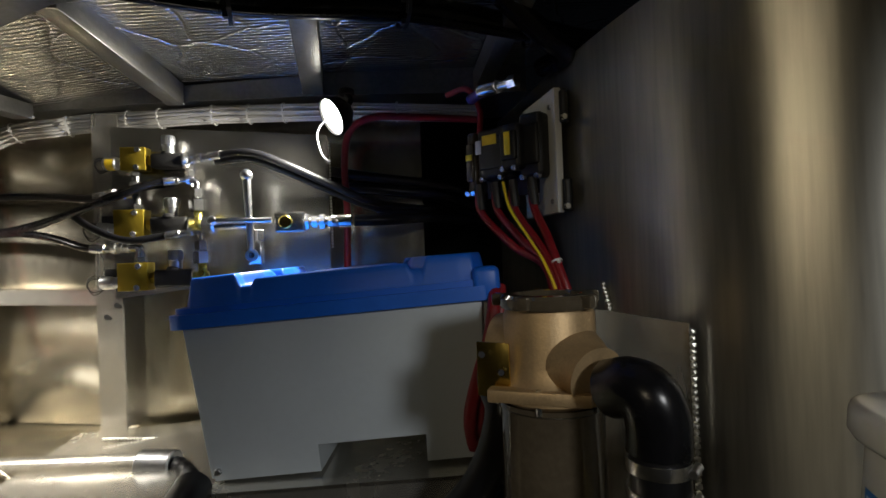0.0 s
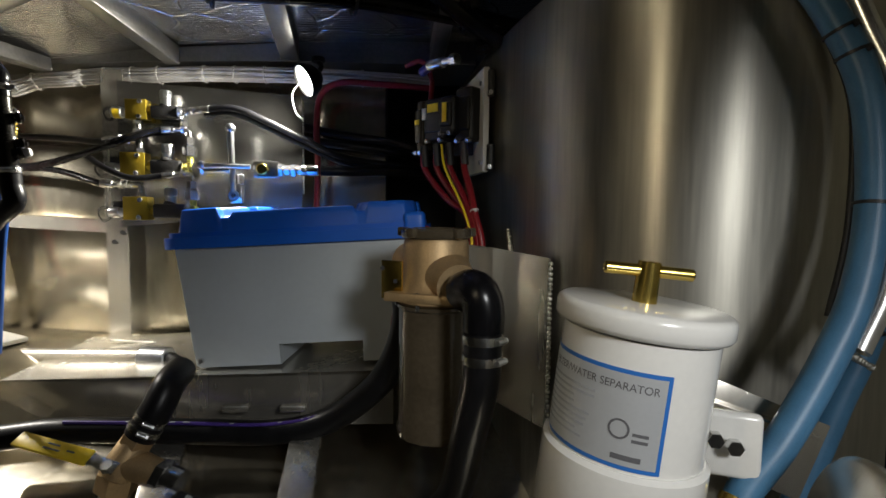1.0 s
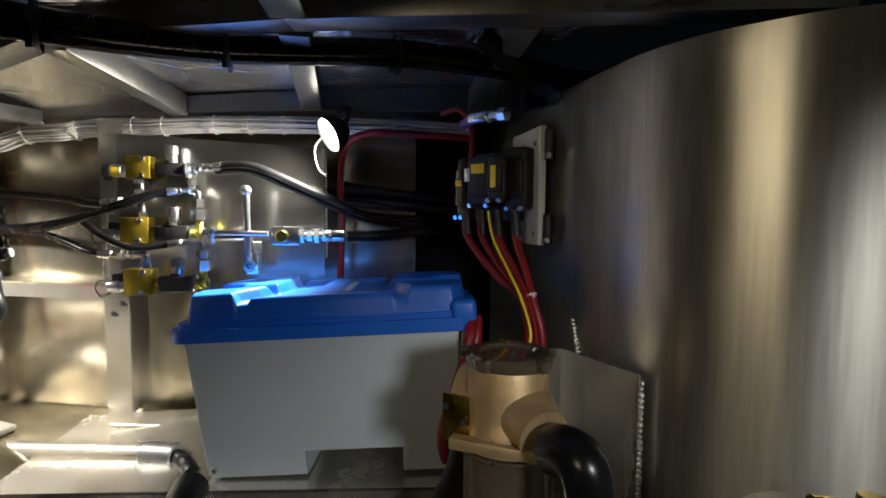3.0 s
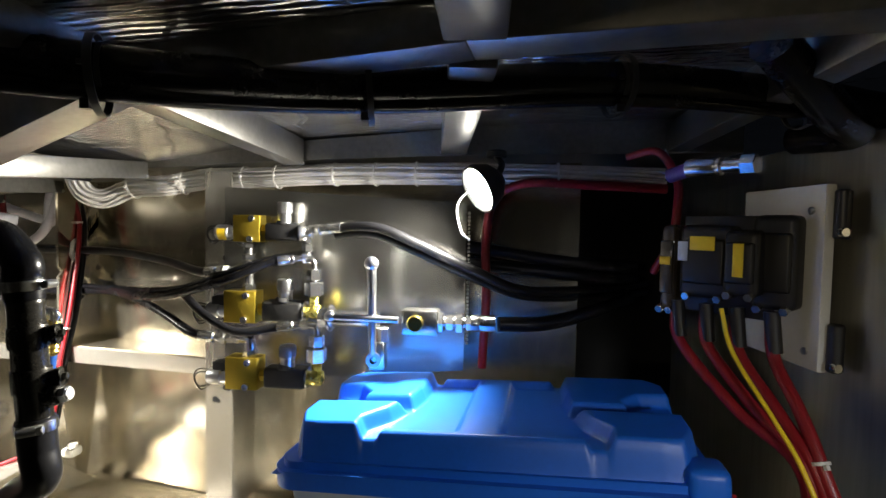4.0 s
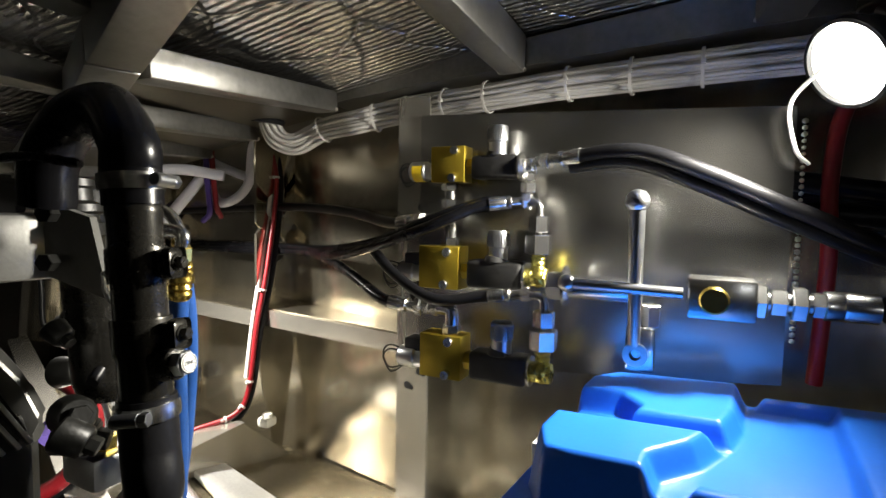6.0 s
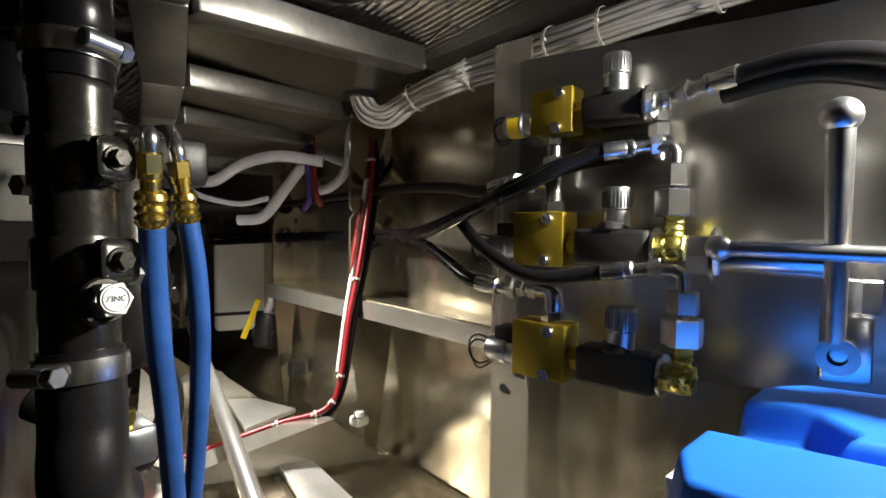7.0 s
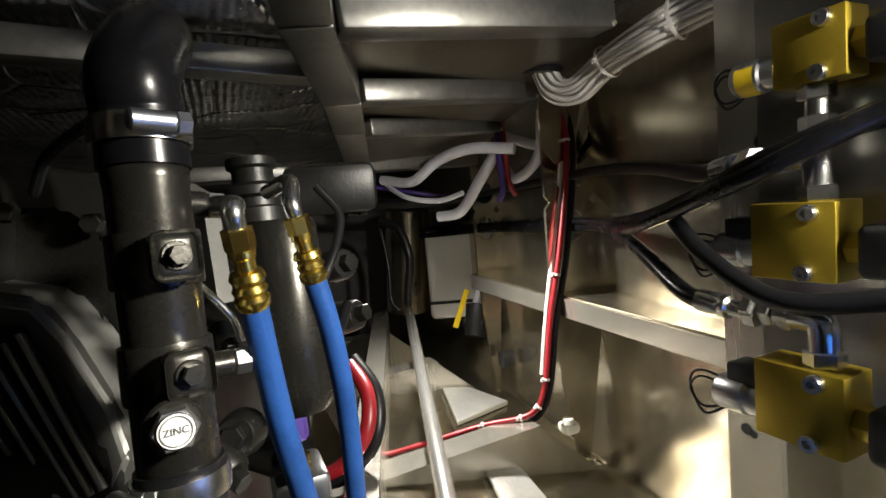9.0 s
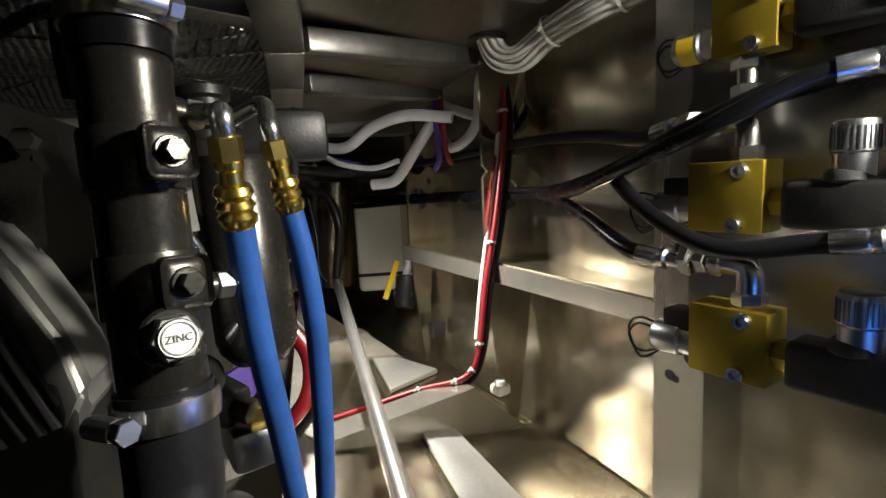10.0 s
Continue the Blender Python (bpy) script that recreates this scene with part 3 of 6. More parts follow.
    bm = B()
    net = [[bm.verts.new(m @ V((gx[i, k] * wide, gy[i, k] * deep, top[i, k]))) for k in range(ny)] for i in range(nx)]
    for i in range(nx - 1):
        for k in range(ny - 1):
            bm.faces.new((net[i][k], net[i + 1][k], net[i + 1][k + 1], net[i][k + 1]))
    part("lid_top", bm, BLUE_PLASTIC, rim, "", 89)
    b = B()
    add_cyl(b, m @ V((0.002, -0.02, 0.168)), m @ V((0.002, -0.02, 0.1735)), 0.0035, None, 10)
    part("lid_pip", b, INK, rim)
    raised("hinge_corner", 0.262, -0.118, 0.045, 0.045, 0.125, 0.058, 0.010)
    b = B()
    add_box(b, (0.008, 0.046, 0.022), m @ Matrix.Translation((-0.287, 0.000, 0.128)), 0.002)
    add_box(b, (0.026, 0.022, 0.008), m @ Matrix.Translation((-0.274, -0.004, 0.140)), 0.003)
    latch = part("lid_latch", b, WHITE_PLASTIC, root, "white strap latch")
    b = B()
    add_cyl(b, m @ V((-0.262, 0.006, 0.138)), m @ V((-0.264, 0.006, 0.158)), 0.019, 0.017, 8, 0.003)
    part("latch_knob", b, WHITE_PLASTIC, latch, "white eight-sided knob")
    b = B()
    add_cyl(b, m @ V((-0.222, -0.121, -0.148)), m @ V((-0.222, -0.128, -0.148)), 0.006, None, 12, 0.001)
    part("foot_bolt", b, STEEL_DULL, root)
    return root


battery_box()

# shelf under the box
bm = B()
slab(bm, [(-0.95, 0.84, 0.125), (-0.07, 0.712, 0.175), (0.05, 1.16, 0.18), (-0.95, 1.20, 0.13)], (0, 0, -0.006))
slab(bm, [(-0.95, 0.84, 0.125), (-0.07, 0.712, 0.175), (-0.07, 0.712, 0.06), (-0.95, 0.84, 0.015)], (0, 0.006, 0))
shelf = solo("battery_shelf", bm, ALU, (-0.5, 0.85, 0.1), "folded aluminium battery shelf with turned-down front flange", "shelf", kind="structure")

# ---- work lamp ----
def work_lamp():
    root = thing("work_lamp", LAMP, "round lit work lamp on a swivel foot", "lamp")
    d = V(LAMP_DIR)
    m = axis_matrix(LAMP, d)
    bm = B()
    lathe(bm, [(0, -0.040), (0.018, -0.038), (0.034, -0.022), (0.043, 0.0), (0.043, 0.009), (0.0395, 0.009), (0.0395, 0.002), (0, 0.002)], m, 36)
    part("housing", bm, BLACK, root, "black lamp housing")
    bm = B()
    lathe(bm, [(0, 0.006), (0.030, 0.0055), (0.0392, 0.0035), (0.0392, 0.002)], m, 36)
    part("lens", bm, GLOW, root, "glowing white lens")
    bm = B()
    top = V(LAMP) + V((0.025, 0.03, 0.055))
    add_tube(bm, [V(LAMP) - d * 0.03, V(LAMP) - d * 0.045 + V((0, 0, 0.02)), top], 0.006, 10)
    add_cyl(bm, top, top + V((0, 0, 0.012)), 0.018, None, 20, 0.002)
    part("swivel_foot", bm, BLACK, root)
    bm = B()
    add_tube(bm, [V(LAMP) + V((-0.02, 0.02, 0.0)), V(LAMP) + V((-0.042, 0.03, -0.03)), V(LAMP) + V((-0.035, 0.035, -0.075)), V(LAMP) + V((-0.02, 0.05, -0.09))], 0.0022, 8)
    part("lead", bm, WHITE_CABLE, root, "thin white lead")


work_lamp()

# ---- white cable loom along the deck edge ----
LOOM = [(0.03, 1.105, 0.862), (-0.16, 1.10, 0.868), (-0.32, 1.10, 0.870), (-0.58, 1.112, 0.868), (-0.72, 1.12, 0.862), (-0.85, 1.135, 0.858), (-0.93, 1.115, 0.842), (-1.02, 1.135, 0.838), (-1.08, 1.13, 0.815), (-1.12, 1.12, 0.83), (-1.135, 1.11, 0.88), (-1.14, 1.11, 0.93)]


def loom():
    root = thing("cable_loom", LOOM[3], "thick bundle of white cables held by cable ties", "cable loom")
    rnd = random.Random(4)
    path = [V(p) for p in LOOM]
    for k in range(22):
        a = 2 * math.pi * k / 11 + (0.3 if k > 10 else 0)
        r = 0.016 if k < 11 else 0.0095
        bm = B()
        pts = []
        for i, p in enumerate(path):
            aa = a + 0.10 * i + rnd.uniform(-0.12, 0.12)
            d = (path[min(i + 1, len(path) - 1)] - path[max(i - 1, 0)]).normalized()
            v = V((-0.2, 1, 0)) - d * d.dot(V((-0.2, 1, 0)))
            v.normalize()
            w = d.cross(v)
            pts.append(p + v * (math.cos(aa) * r * 0.85) + w * (math.sin(aa) * r * 1.1) + V((rnd.uniform(-1, 1), rnd.uniform(-1, 1), rnd.uniform(-1, 1))) * 0.0015)
        add_tube(bm, pts, 0.0031, 8, 5)
        part("cable", bm, WHITE_CABLE, root)
    for x in (-0.16, -0.42, -0.50, -0.58, -0.70, -0.77, -0.845, -0.90, -1.02):
        near = min(range(len(path) - 1), key=lambda i: abs((path[i].x + path[i + 1].x) / 2 - x))
        a, b = path[near], path[near + 1]
        t = (x - a.x) / (b.x - a.x)
        tie(root, a.lerp(b, t), b - a, 0.0225)
    return root


loom()
bm = B()
lathe(bm, [(0.024, -0.006), (0.033, -0.006), (0.036, 0.0), (0.033, 0.006), (0.024, 0.006), (0.024, -0.006)], axis_matrix((-1.136, 1.110, 0.858), (0.1, 0, 1)), 28)
solo("loom_grommet", bm, RUBBER, (-1.136, 1.110, 0.858), "black rubber grommet where the loom enters the deck plate", "grommet")


# ---- valve plate and hydraulic valves ----
bm = B()
slab(bm, [(-0.80, 1.098, 0.455), (-0.325, 1.093, 0.50), (-0.325, 1.097, 0.815), (-0.80, 1.098, 0.84)], (0, 0.006, 0))
plate = solo("valve_plate", bm, PLATE, (-0.55, 1.09, 0.6), "bare aluminium mounting plate behind the hydraulic valves", "plate")


def valve(at, m_scale=1.0, kind="riser"):
    """Gold manifold block with solenoid, cap, tee and plated fittings; local frame: x along the plate, y away from the viewer."""
    root = thing("hydraulic_valve", at, "gold anodised hydraulic valve block with black solenoid and plated fittings", "valve", "hydraulic valves on the plate")
    o = V(at)
    top = kind == "outlet"

    def P(x, y, z):
        return o + V((x, y, z)) * m_scale

    def piece(name, mat, parent, build, label="", angle=40):
        bm = B()
        build(bm)
        return part(name, bm, mat, parent, label, angle)
    block = piece("manifold_block", GOLD, root, lambda b: add_box(b, (0.062 * m_scale, 0.036 * m_scale, 0.060 * m_scale), Matrix.Translation(P(0, 0, 0)), 0.0015), "gold anodised block")
    for dx, dz in ((0.014, 0.022), (0.010, -0.023)):
        screw = piece("socket_screw", STEEL, block, lambda b: lathe(b, [(0, 0), (0.0064, 0), (0.0064, 0.0045), (0.0056, 0.006), (0.0032, 0.006), (0.0032, 0.003), (0, 0.003)], axis_matrix(P(dx, -0.018, dz), (0, -1, 0)), 18))
    for dx in (-0.014, 0.008):
        piece("port_mark", DARK, block, lambda b: add_cyl(b, P(dx, 0.004, -0.0302), P(dx, 0.004, -0.0306), 0.004, None, 12))
    piece("gland_nut", GOLD, root, lambda b: hexagon(b, P(0.031, 0, -0.004), P(0.044, 0, -0.004), 0.012))

    def coil(b):
        add_box(b, (0.078 * m_scale, 0.036 * m_scale, 0.038 * m_scale), Matrix.Translation(P(0.081, 0, -0.006)), 0.006 * m_scale, 3)
        add_cyl(b, P(0.081, -0.004, 0.010), P(0.081, -0.004, 0.020), 0.0165 * m_scale, 0.015 * m_scale, 24, 0.002)
    piece("solenoid_coil", COIL, root, coil, "black moulded solenoid coil")
    cap = piece("cartridge_cap", STEEL_DULL, root, lambda b: lathe(b, [(0, 0), (0.0125, 0), (0.0125, 0.016), (0.0138, 0.0175), (0.0138, 0.036), (0.0128, 0.0385), (0.0110, 0.039), (0, 0.039)], axis_matrix(P(0.084, -0.004, 0.014), (0, 0, 1)), 28), "knurled steel cartridge cap")

    def knurl(b):
        for k in range(28):
            a = 2 * math.pi * k / 28
            e = V((math.cos(a), math.sin(a), 0)) * 0.0139
            bar(b, P(0.084, -0.004, 0.014) + e + V((0, 0, 0.019)), P(0.084, -0.004, 0.014) + e + V((0, 0, 0.0345)), 0.0010, 0.0010, (1, 0.3, 0))
    tagged(piece("knurling", STEEL_DULL, cap, knurl), kind="stuff")
    piece("coil_washer", STEEL, root, lambda b: lathe(b, [(0, 0), (0.019, 0), (0.019, 0.003), (0.010, 0.003), (0, 0.003)], axis_matrix(P(0.121, 0, -0.006), (1, 0, 0)), 24))

    def tee_body(b):
        hexagon(b, P(0.124, 0, -0.006), P(0.150, 0, -0.006), 0.0135 * m_scale)
        bmesh.ops.create_uvsphere(b, u_segments=18, v_segments=10, radius=0.0145 * m_scale, matrix=Matrix.Translation(P(0.138, 0, -0.006)))
    tee = piece("end_fitting", STEEL if top else CHROMATE, root, tee_body, "" if top else "yellow plated tee")
    if top:
        # straight outlet, with a small branch hanging from the tee
        piece("outlet_tail", STEEL, root, lambda b: add_cyl(b, P(0.148, 0, -0.002), P(0.178, 0, 0.001), 0.0105, None, 18, 0.001))
        for za, zb, r in ((-0.018, -0.030, 0.0095), (-0.032, -0.048, 0.0115), (-0.054, -0.062, 0.0085)):
            piece("branch_nut", STEEL, tee, lambda b: hexagon(b, P(0.138, -0.004, za), P(0.138, -0.004, zb), r))
        piece("branch_tube", STEEL, root, lambda b: add_tube(b, [P(0.138, -0.004, -0.01), P(0.138, -0.004, -0.05), P(0.138, -0.006, -0.075)], 0.0055, 12, 5))
        # nipple from the block down to the next valve
        for za, zb, r in ((-0.030, -0.044, 0.013), (-0.058, -0.072, 0.0125)):
            piece("lower_nut", STEEL, root, lambda b: hexagon(b, P(-0.002, 0, za), P(-0.002, 0, zb), r))
        piece("lower_nipple", STEEL, root, lambda b: add_cyl(b, P(-0.002, 0, -0.04), P(-0.002, 0, -0.095), 0.0085, None, 14))
    else:
        piece("riser_nipple", CHROMATE, tee, lambda b: lathe(b, [(0.007, 0.0), (0.0095, 0.0), (0.0082, 0.003), (0.0095, 0.006), (0.0082, 0.009), (0.0095, 0.012), (0.0082, 0.015), (0.0095, 0.018), (0.007, 0.02)], axis_matrix(P(0.138, 0, 0.006), (0, 0, 1)), 16))
        for za, zb, r in ((0.024, 0.050, 0.0175), (0.053, 0.074, 0.0135)):
            piece("riser_nut", STEEL, root, lambda b: hexagon(b, P(0.138, 0, za), P(0.138, 0, zb), r), "plated hex nut")
        piece("riser_elbow", STEEL, root, lambda b: add_tube(b, [P(0.138, 0, 0.045), P(0.138, 0, 0.078), P(0.137, 0, 0.087), P(0.131, 0, 0.092), P(0.112, 0, 0.092)], 0.0056, 12, 6), "plated elbow")
        # inlet elbow on top of the block, its hose tail towards the bow
        piece("inlet_nut", STEEL, root, lambda b: hexagon(b, P(0.010, 0, 0.030), P(0.010, 0, 0.042), 0.0125))

        def inlet(b):
            add_tube(b, [P(0.010, 0, 0.040), P(0.010, 0, 0.054), P(0.007, 0, 0.062), P(-0.002, 0, 0.064), P(-0.022, 0.002, 0.064)], 0.0095, 16, 6)
        elbow = piece("inlet_elbow", STEEL, root, inlet)
        for xa, xb, r in ((-0.010, -0.020, 0.0125), (-0.024, -0.034, 0.011), (-0.038, -0.048, 0.0125)):
            piece("inlet_collar", STEEL, elbow, lambda b: hexagon(b, P(xa, 0.002, 0.064), P(xb, 0.003, 0.064), r))
    # end plug, connector and looped leads on the far end
    piece("end_plug", STEEL_DULL, root, lambda b: lathe(b, [(0, 0), (0.0125, 0), (0.0125, 0.010), (0.0145, 0.012), (0.0145, 0.034), (0.012, 0.037), (0, 0.037)], axis_matrix(P(-0.031, -0.004, -0.010), (-1, 0, 0)), 24))
    if top:
        def tag(b):
            cols = []
            for k in range(13):
                a = radians(150 + 11 * k)
                q = P(0, -0.004, -0.010) + V((0, math.cos(a), math.sin(a))) * 0.0149
                cols.append([b.verts.new(q + V((x * m_scale, 0, 0))) for x in (-0.048, -0.067)])
            for c0, c1 in zip(cols, cols[1:]):
                b.faces.new((c0[0], c1[0], c1[1], c0[1]))
        piece("plug_tag", YELLOW, root, tag, "yellow printed tag")
    else:
        piece("connector", BLACK, root, lambda b: add_box(b, (0.030, 0.026, 0.018), Matrix.Translation(P(-0.044, 0.002, 0.009)), 0.003))
    for s in (0.0, 0.006):
        piece("coil_lead", BLACK, root, lambda b: add_tube(b, [P(-0.060, 0.0, -0.010 + s), P(-0.084, -0.01, -0.002 + s), P(-0.096, -0.01, -0.016 + s), P(-0.084, -0.008, -0.030 - s), P(-0.062, 0.0, -0.022)], 0.0011, 6))
    return root


VALVES = [(-0.735, 1.072, 0.760), (-0.731, 1.042, 0.617), (-0.710, 1.008, 0.505)]
valve(VALVES[0], 0.84, "outlet")
valve(VALVES[1], 0.97)
valve(VALVES[2], 0.95)

# ---- shut-off valve with lever ----
def shutoff():
    root = thing("shutoff_valve", (-0.45, 1.0, 0.60), "plated hydraulic ball valve with upright steel lever and adapters", "ball valve")
    z = 0.607
    def P(x, dz=0, y=1.01):
        return V((x, y, z + dz))
    bm = B()
    lathe(bm, [(0, 0), (0.024, 0), (0.024, 0.003), (0, 0.003)], axis_matrix(P(-0.556), (1, 0, 0)), 20)
    hexagon(bm, P(-0.575), P(-0.55), 0.018)
    add_cyl(bm, P(-0.55), P(-0.47), 0.014, None, 20)
    part("union", bm, STEEL, root)
    bm = B()
    add_cyl(bm, (-0.545, 0.985, 0.614), (-0.43, 0.985, 0.612), 0.006, None, 14)
    bmesh.ops.create_uvsphere(bm, u_segments=14, v_segments=10, radius=0.010, matrix=Matrix.Translation((-0.548, 0.985, 0.614)))
    part("side_lever", bm, STEEL_DULL, root)
    bm = B()
    add_box(bm, (0.062, 0.038, 0.042), Matrix.Translation(P(-0.395)), 0.003)
    part("valve_body", bm, STEEL, root)
    bm = B()
    add_cyl(bm, (-0.402, 0.992, 0.607), (-0.402, 0.982, 0.607), 0.014, None, 20, 0.002)
    part("spindle_boss", bm, BRASS, root, "brass spindle boss")
    for a, b, r in ((-0.365, -0.355, 0.018), (-0.352, -0.338, 0.014), (-0.335, -0.322, 0.018), (-0.318, -0.308, 0.013)):
        bm = B()
        hexagon(bm, P(a), P(b), r)
        part("adapter_nut", bm, STEEL, root)
    bm = B()
    add_cyl(bm, P(-0.37), P(-0.30), 0.010, None, 16)
    part("adapter_tube", bm, STEEL, root)
    bm = B()
    lathe(bm, [(0.010, 0), (0.0145, 0), (0.0145, 0.012), (0.0135, 0.014), (0.0145, 0.016), (0.0145, 0.040), (0.010, 0.040)], axis_matrix(P(-0.308), (1, 0, 0)), 20)
    part("crimp_ferrule", bm, STEEL, root)
    bm = B()
    add_cyl(bm, (-0.476, 0.995, 0.55), (-0.477, 0.985, 0.700), 0.0062, 0.0085, 16)
    bmesh.ops.create_uvsphere(bm, u_segments=16, v_segments=12, radius=0.0125, matrix=Matrix.Translation((-0.477, 0.985, 0.706)))
    part("lever", bm, STEEL_DULL, root, "steel lever with ball end")
    bm = B()
    add_box(bm, (0.030, 0.028, 0.050), Matrix.Translation((-0.470, 1.01, 0.545)), 0.004)
    hexagon(bm, (-0.462, 1.01, 0.57), (-0.462, 1.01, 0.594), 0.012)
    lower = part("pilot_body", bm, STEEL, root)
    bm = B()
    lathe(bm, [(0.006, 0), (0.013, 0), (0.013, 0.006), (0.006, 0.006)], axis_matrix((-0.474, 0.997, 0.540), (0, -1, 0)), 20)
    part("pilot_ring", bm, STEEL_DULL, lower)
    return root


shutoff()


# ---- hydraulic hoses ----
def hose(name, pts, r, mat, label, category="hose", group="hydraulic hoses", ends=(), ribs=0.0, step=8, ferrule=0.05):
    root = thing(name, pts[0], label, category, group)
    bm = B()
    add_tube(bm, pts, r, 14, step, ribs=ribs)
    part("hose_body", bm, mat, root)
    path = spline(pts, 8)
    for e in ends:
        p, q = (path[0], path[2]) if e == 0 else (path[-1], path[-3])
        d = (p - q).normalized()
        bm = B()
        lathe(bm, [(r * 0.8, -ferrule * 0.55), (r * 1.22, -ferrule * 0.55), (r * 1.22, -0.008), (r * 1.1, -0.006), (r * 1.22, -0.004), (r * 1.22, 0.0), (r * 0.85, 0.002), (r * 0.85, ferrule * 0.45), (0, ferrule * 0.45)], axis_matrix(p, d), 18)
        f = part("ferrule", bm, STEEL, root, "crimped plated ferrule")
        bm = B()
        hexagon(bm, p + d * ferrule * 0.30, p + d * ferrule * 0.52, r * 1.3)
        part("ferrule_nut", bm, STEEL, f)
    return root


BH = "black rubber hydraulic hose with plated crimped end"
hose("hydraulic_hose", [(-0.578, 1.066, 0.762), (-0.489, 1.050, 0.767), (-0.413, 1.049, 0.740), (-0.311, 1.072, 0.693), (-0.202, 1.116, 0.652), (0.0, 1.29, 0.645), (0.1, 1.42, 0.64)], 0.0092, RUBBER, BH, ends=(0,))
hose("hydraulic_hose", [(-0.565, 1.066, 0.752), (-0.492, 1.056, 0.755), (-0.414, 1.058, 0.725), (-0.312, 1.082, 0.679), (-0.202, 1.125, 0.640), (0.0, 1.30, 0.625), (0.1, 1.42, 0.62)], 0.0085, RUBBER, BH)
hose("hydraulic_hose", [(-0.262, 1.01, 0.607), (-0.18, 1.03, 0.608), (-0.08, 1.12, 0.618), (0.03, 1.30, 0.62)], 0.0125, RUBBER, BH)
hose("hydraulic_hose", [(-0.325, 1.125, 0.735), (-0.20, 1.13, 0.715), (-0.05, 1.17, 0.70), (0.05, 1.35, 0.69)], 0.012, RUBBER, BH)
hose("hydraulic_hose", [(-0.325, 1.130, 0.700), (-0.20, 1.14, 0.690), (-0.05, 1.18, 0.675), (0.05, 1.35, 0.66)], 0.012, RUBBER, BH)
# leads from the valves through the web frames
hose("hydraulic_hose", [(-0.634, 1.036, 0.706), (-0.672, 1.02, 0.700), (-0.735, 1.00, 0.672), (-0.84, 1.02, 0.640), (-0.95, 1.08, 0.620), (-1.10, 1.18, 0.612), (-1.25, 1.225, 0.610), (-1.62, 1.27, 0.60), (-1.9, 1.20, 0.60)], 0.0076, RUBBER_GLOSS, BH, ends=(0,))
hose("hydraulic_hose", [(-0.640, 1.052, 0.708), (-0.680, 1.04, 0.704), (-0.745, 1.02, 0.680), (-0.84, 1.04, 0.648), (-0.95, 1.10, 0.630), (-1.10, 1.19, 0.618), (-1.25, 1.228, 0.616), (-1.62, 1.275, 0.606), (-1.9, 1.21, 0.60)], 0.0075, RUBBER_GLOSS, BH)
hose("hydraulic_hose", [(-0.785, 1.046, 0.679), (-0.84, 1.07, 0.676), (-0.95, 1.13, 0.690), (-1.10, 1.19, 0.700), (-1.25, 1.228, 0.700), (-1.62, 1.28, 0.69), (-1.9, 1.22, 0.67)], 0.0085, RUBBER, BH, ends=(0,))
hose("hydraulic_hose", [(-0.770, 1.010, 0.564), (-0.815, 1.015, 0.569), (-0.90, 1.06, 0.592), (-1.0, 1.12, 0.608), (-1.12, 1.19, 0.612), (-1.25, 1.225, 0.604), (-1.62, 1.27, 0.595), (-1.9, 1.20, 0.58)], 0.0082, RUBBER_GLOSS, BH, ends=(0,))
hose("hydraulic_hose", [(-0.622, 1.008, 0.591), (-0.66, 1.005, 0.586), (-0.72, 0.99, 0.580), (-0.79, 1.01, 0.605), (-0.85, 1.04, 0.638)], 0.0075, RUBBER, BH, ends=(0,))

hose("hydraulic_hose", [(-0.650, 1.060, 0.700), (-0.700, 1.045, 0.694), (-0.765, 1.026, 0.668), (-0.85, 1.036, 0.638), (-0.95, 1.085, 0.622), (-1.10, 1.178, 0.620), (-1.25, 1.222, 0.618)], 0.0055, RUBBER_GLOSS, "thin black hydraulic pilot hose tied to its neighbours")


# ---- overhead rubber duct ----
overhead = hose("overhead_hose", [(-1.05, 0.30, 0.86), (-0.80, 0.47, 0.905), (-0.60, 0.56, 0.893), (-0.40, 0.66, 0.905), (-0.15, 0.72, 0.925), (0.08, 0.80, 0.93), (0.22, 0.82, 0.915), (0.35, 0.72, 0.90)], 0.022, RUBBER_GLOSS, "thick black rubber hose slung under the deck beams", "hose", "overhead hoses")
for at, way in (((-0.60, 0.56, 0.893), (0.40, 0.19, 0.0)), ((-0.15, 0.72, 0.925), (0.48, 0.14, 0.025)), ((0.08, 0.80, 0.93), (0.37, 0.10, -0.01))):
    tie(overhead, at, way, 0.0222, BLACK)
OVER = [(-0.85, 0.43, 0.880), (-0.60, 0.55, 0.874), (-0.40, 0.65, 0.886), (-0.15, 0.71, 0.907), (0.08, 0.79, 0.911), (0.22, 0.81, 0.898)]
sling = thing("overhead_cable", OVER[2], "black cable tied under the thick overhead hose", "cable", "overhead hoses")
bm = B()
add_tube(bm, OVER, 0.008, 10, 8)
part("sheath", bm, RUBBER_GLOSS, sling)
for k in (1, 2, 3, 4):
    a, b = V(OVER[k]), V(OVER[k + 1] if k < 5 else OVER[k])
    bm = B()
    lathe(bm, [(0.0315, -0.003), (0.033, -0.003), (0.033, 0.003), (0.0315, 0.003), (0.0315, -0.003)], axis_matrix(a + V((0, 0.004, 0.014)), b - a), 20)
    add_box(bm, (0.008, 0.007, 0.008), Matrix.Translation(a + V((0, -0.008, -0.012))))
    part("cable_tie", bm, BLACK, sling)

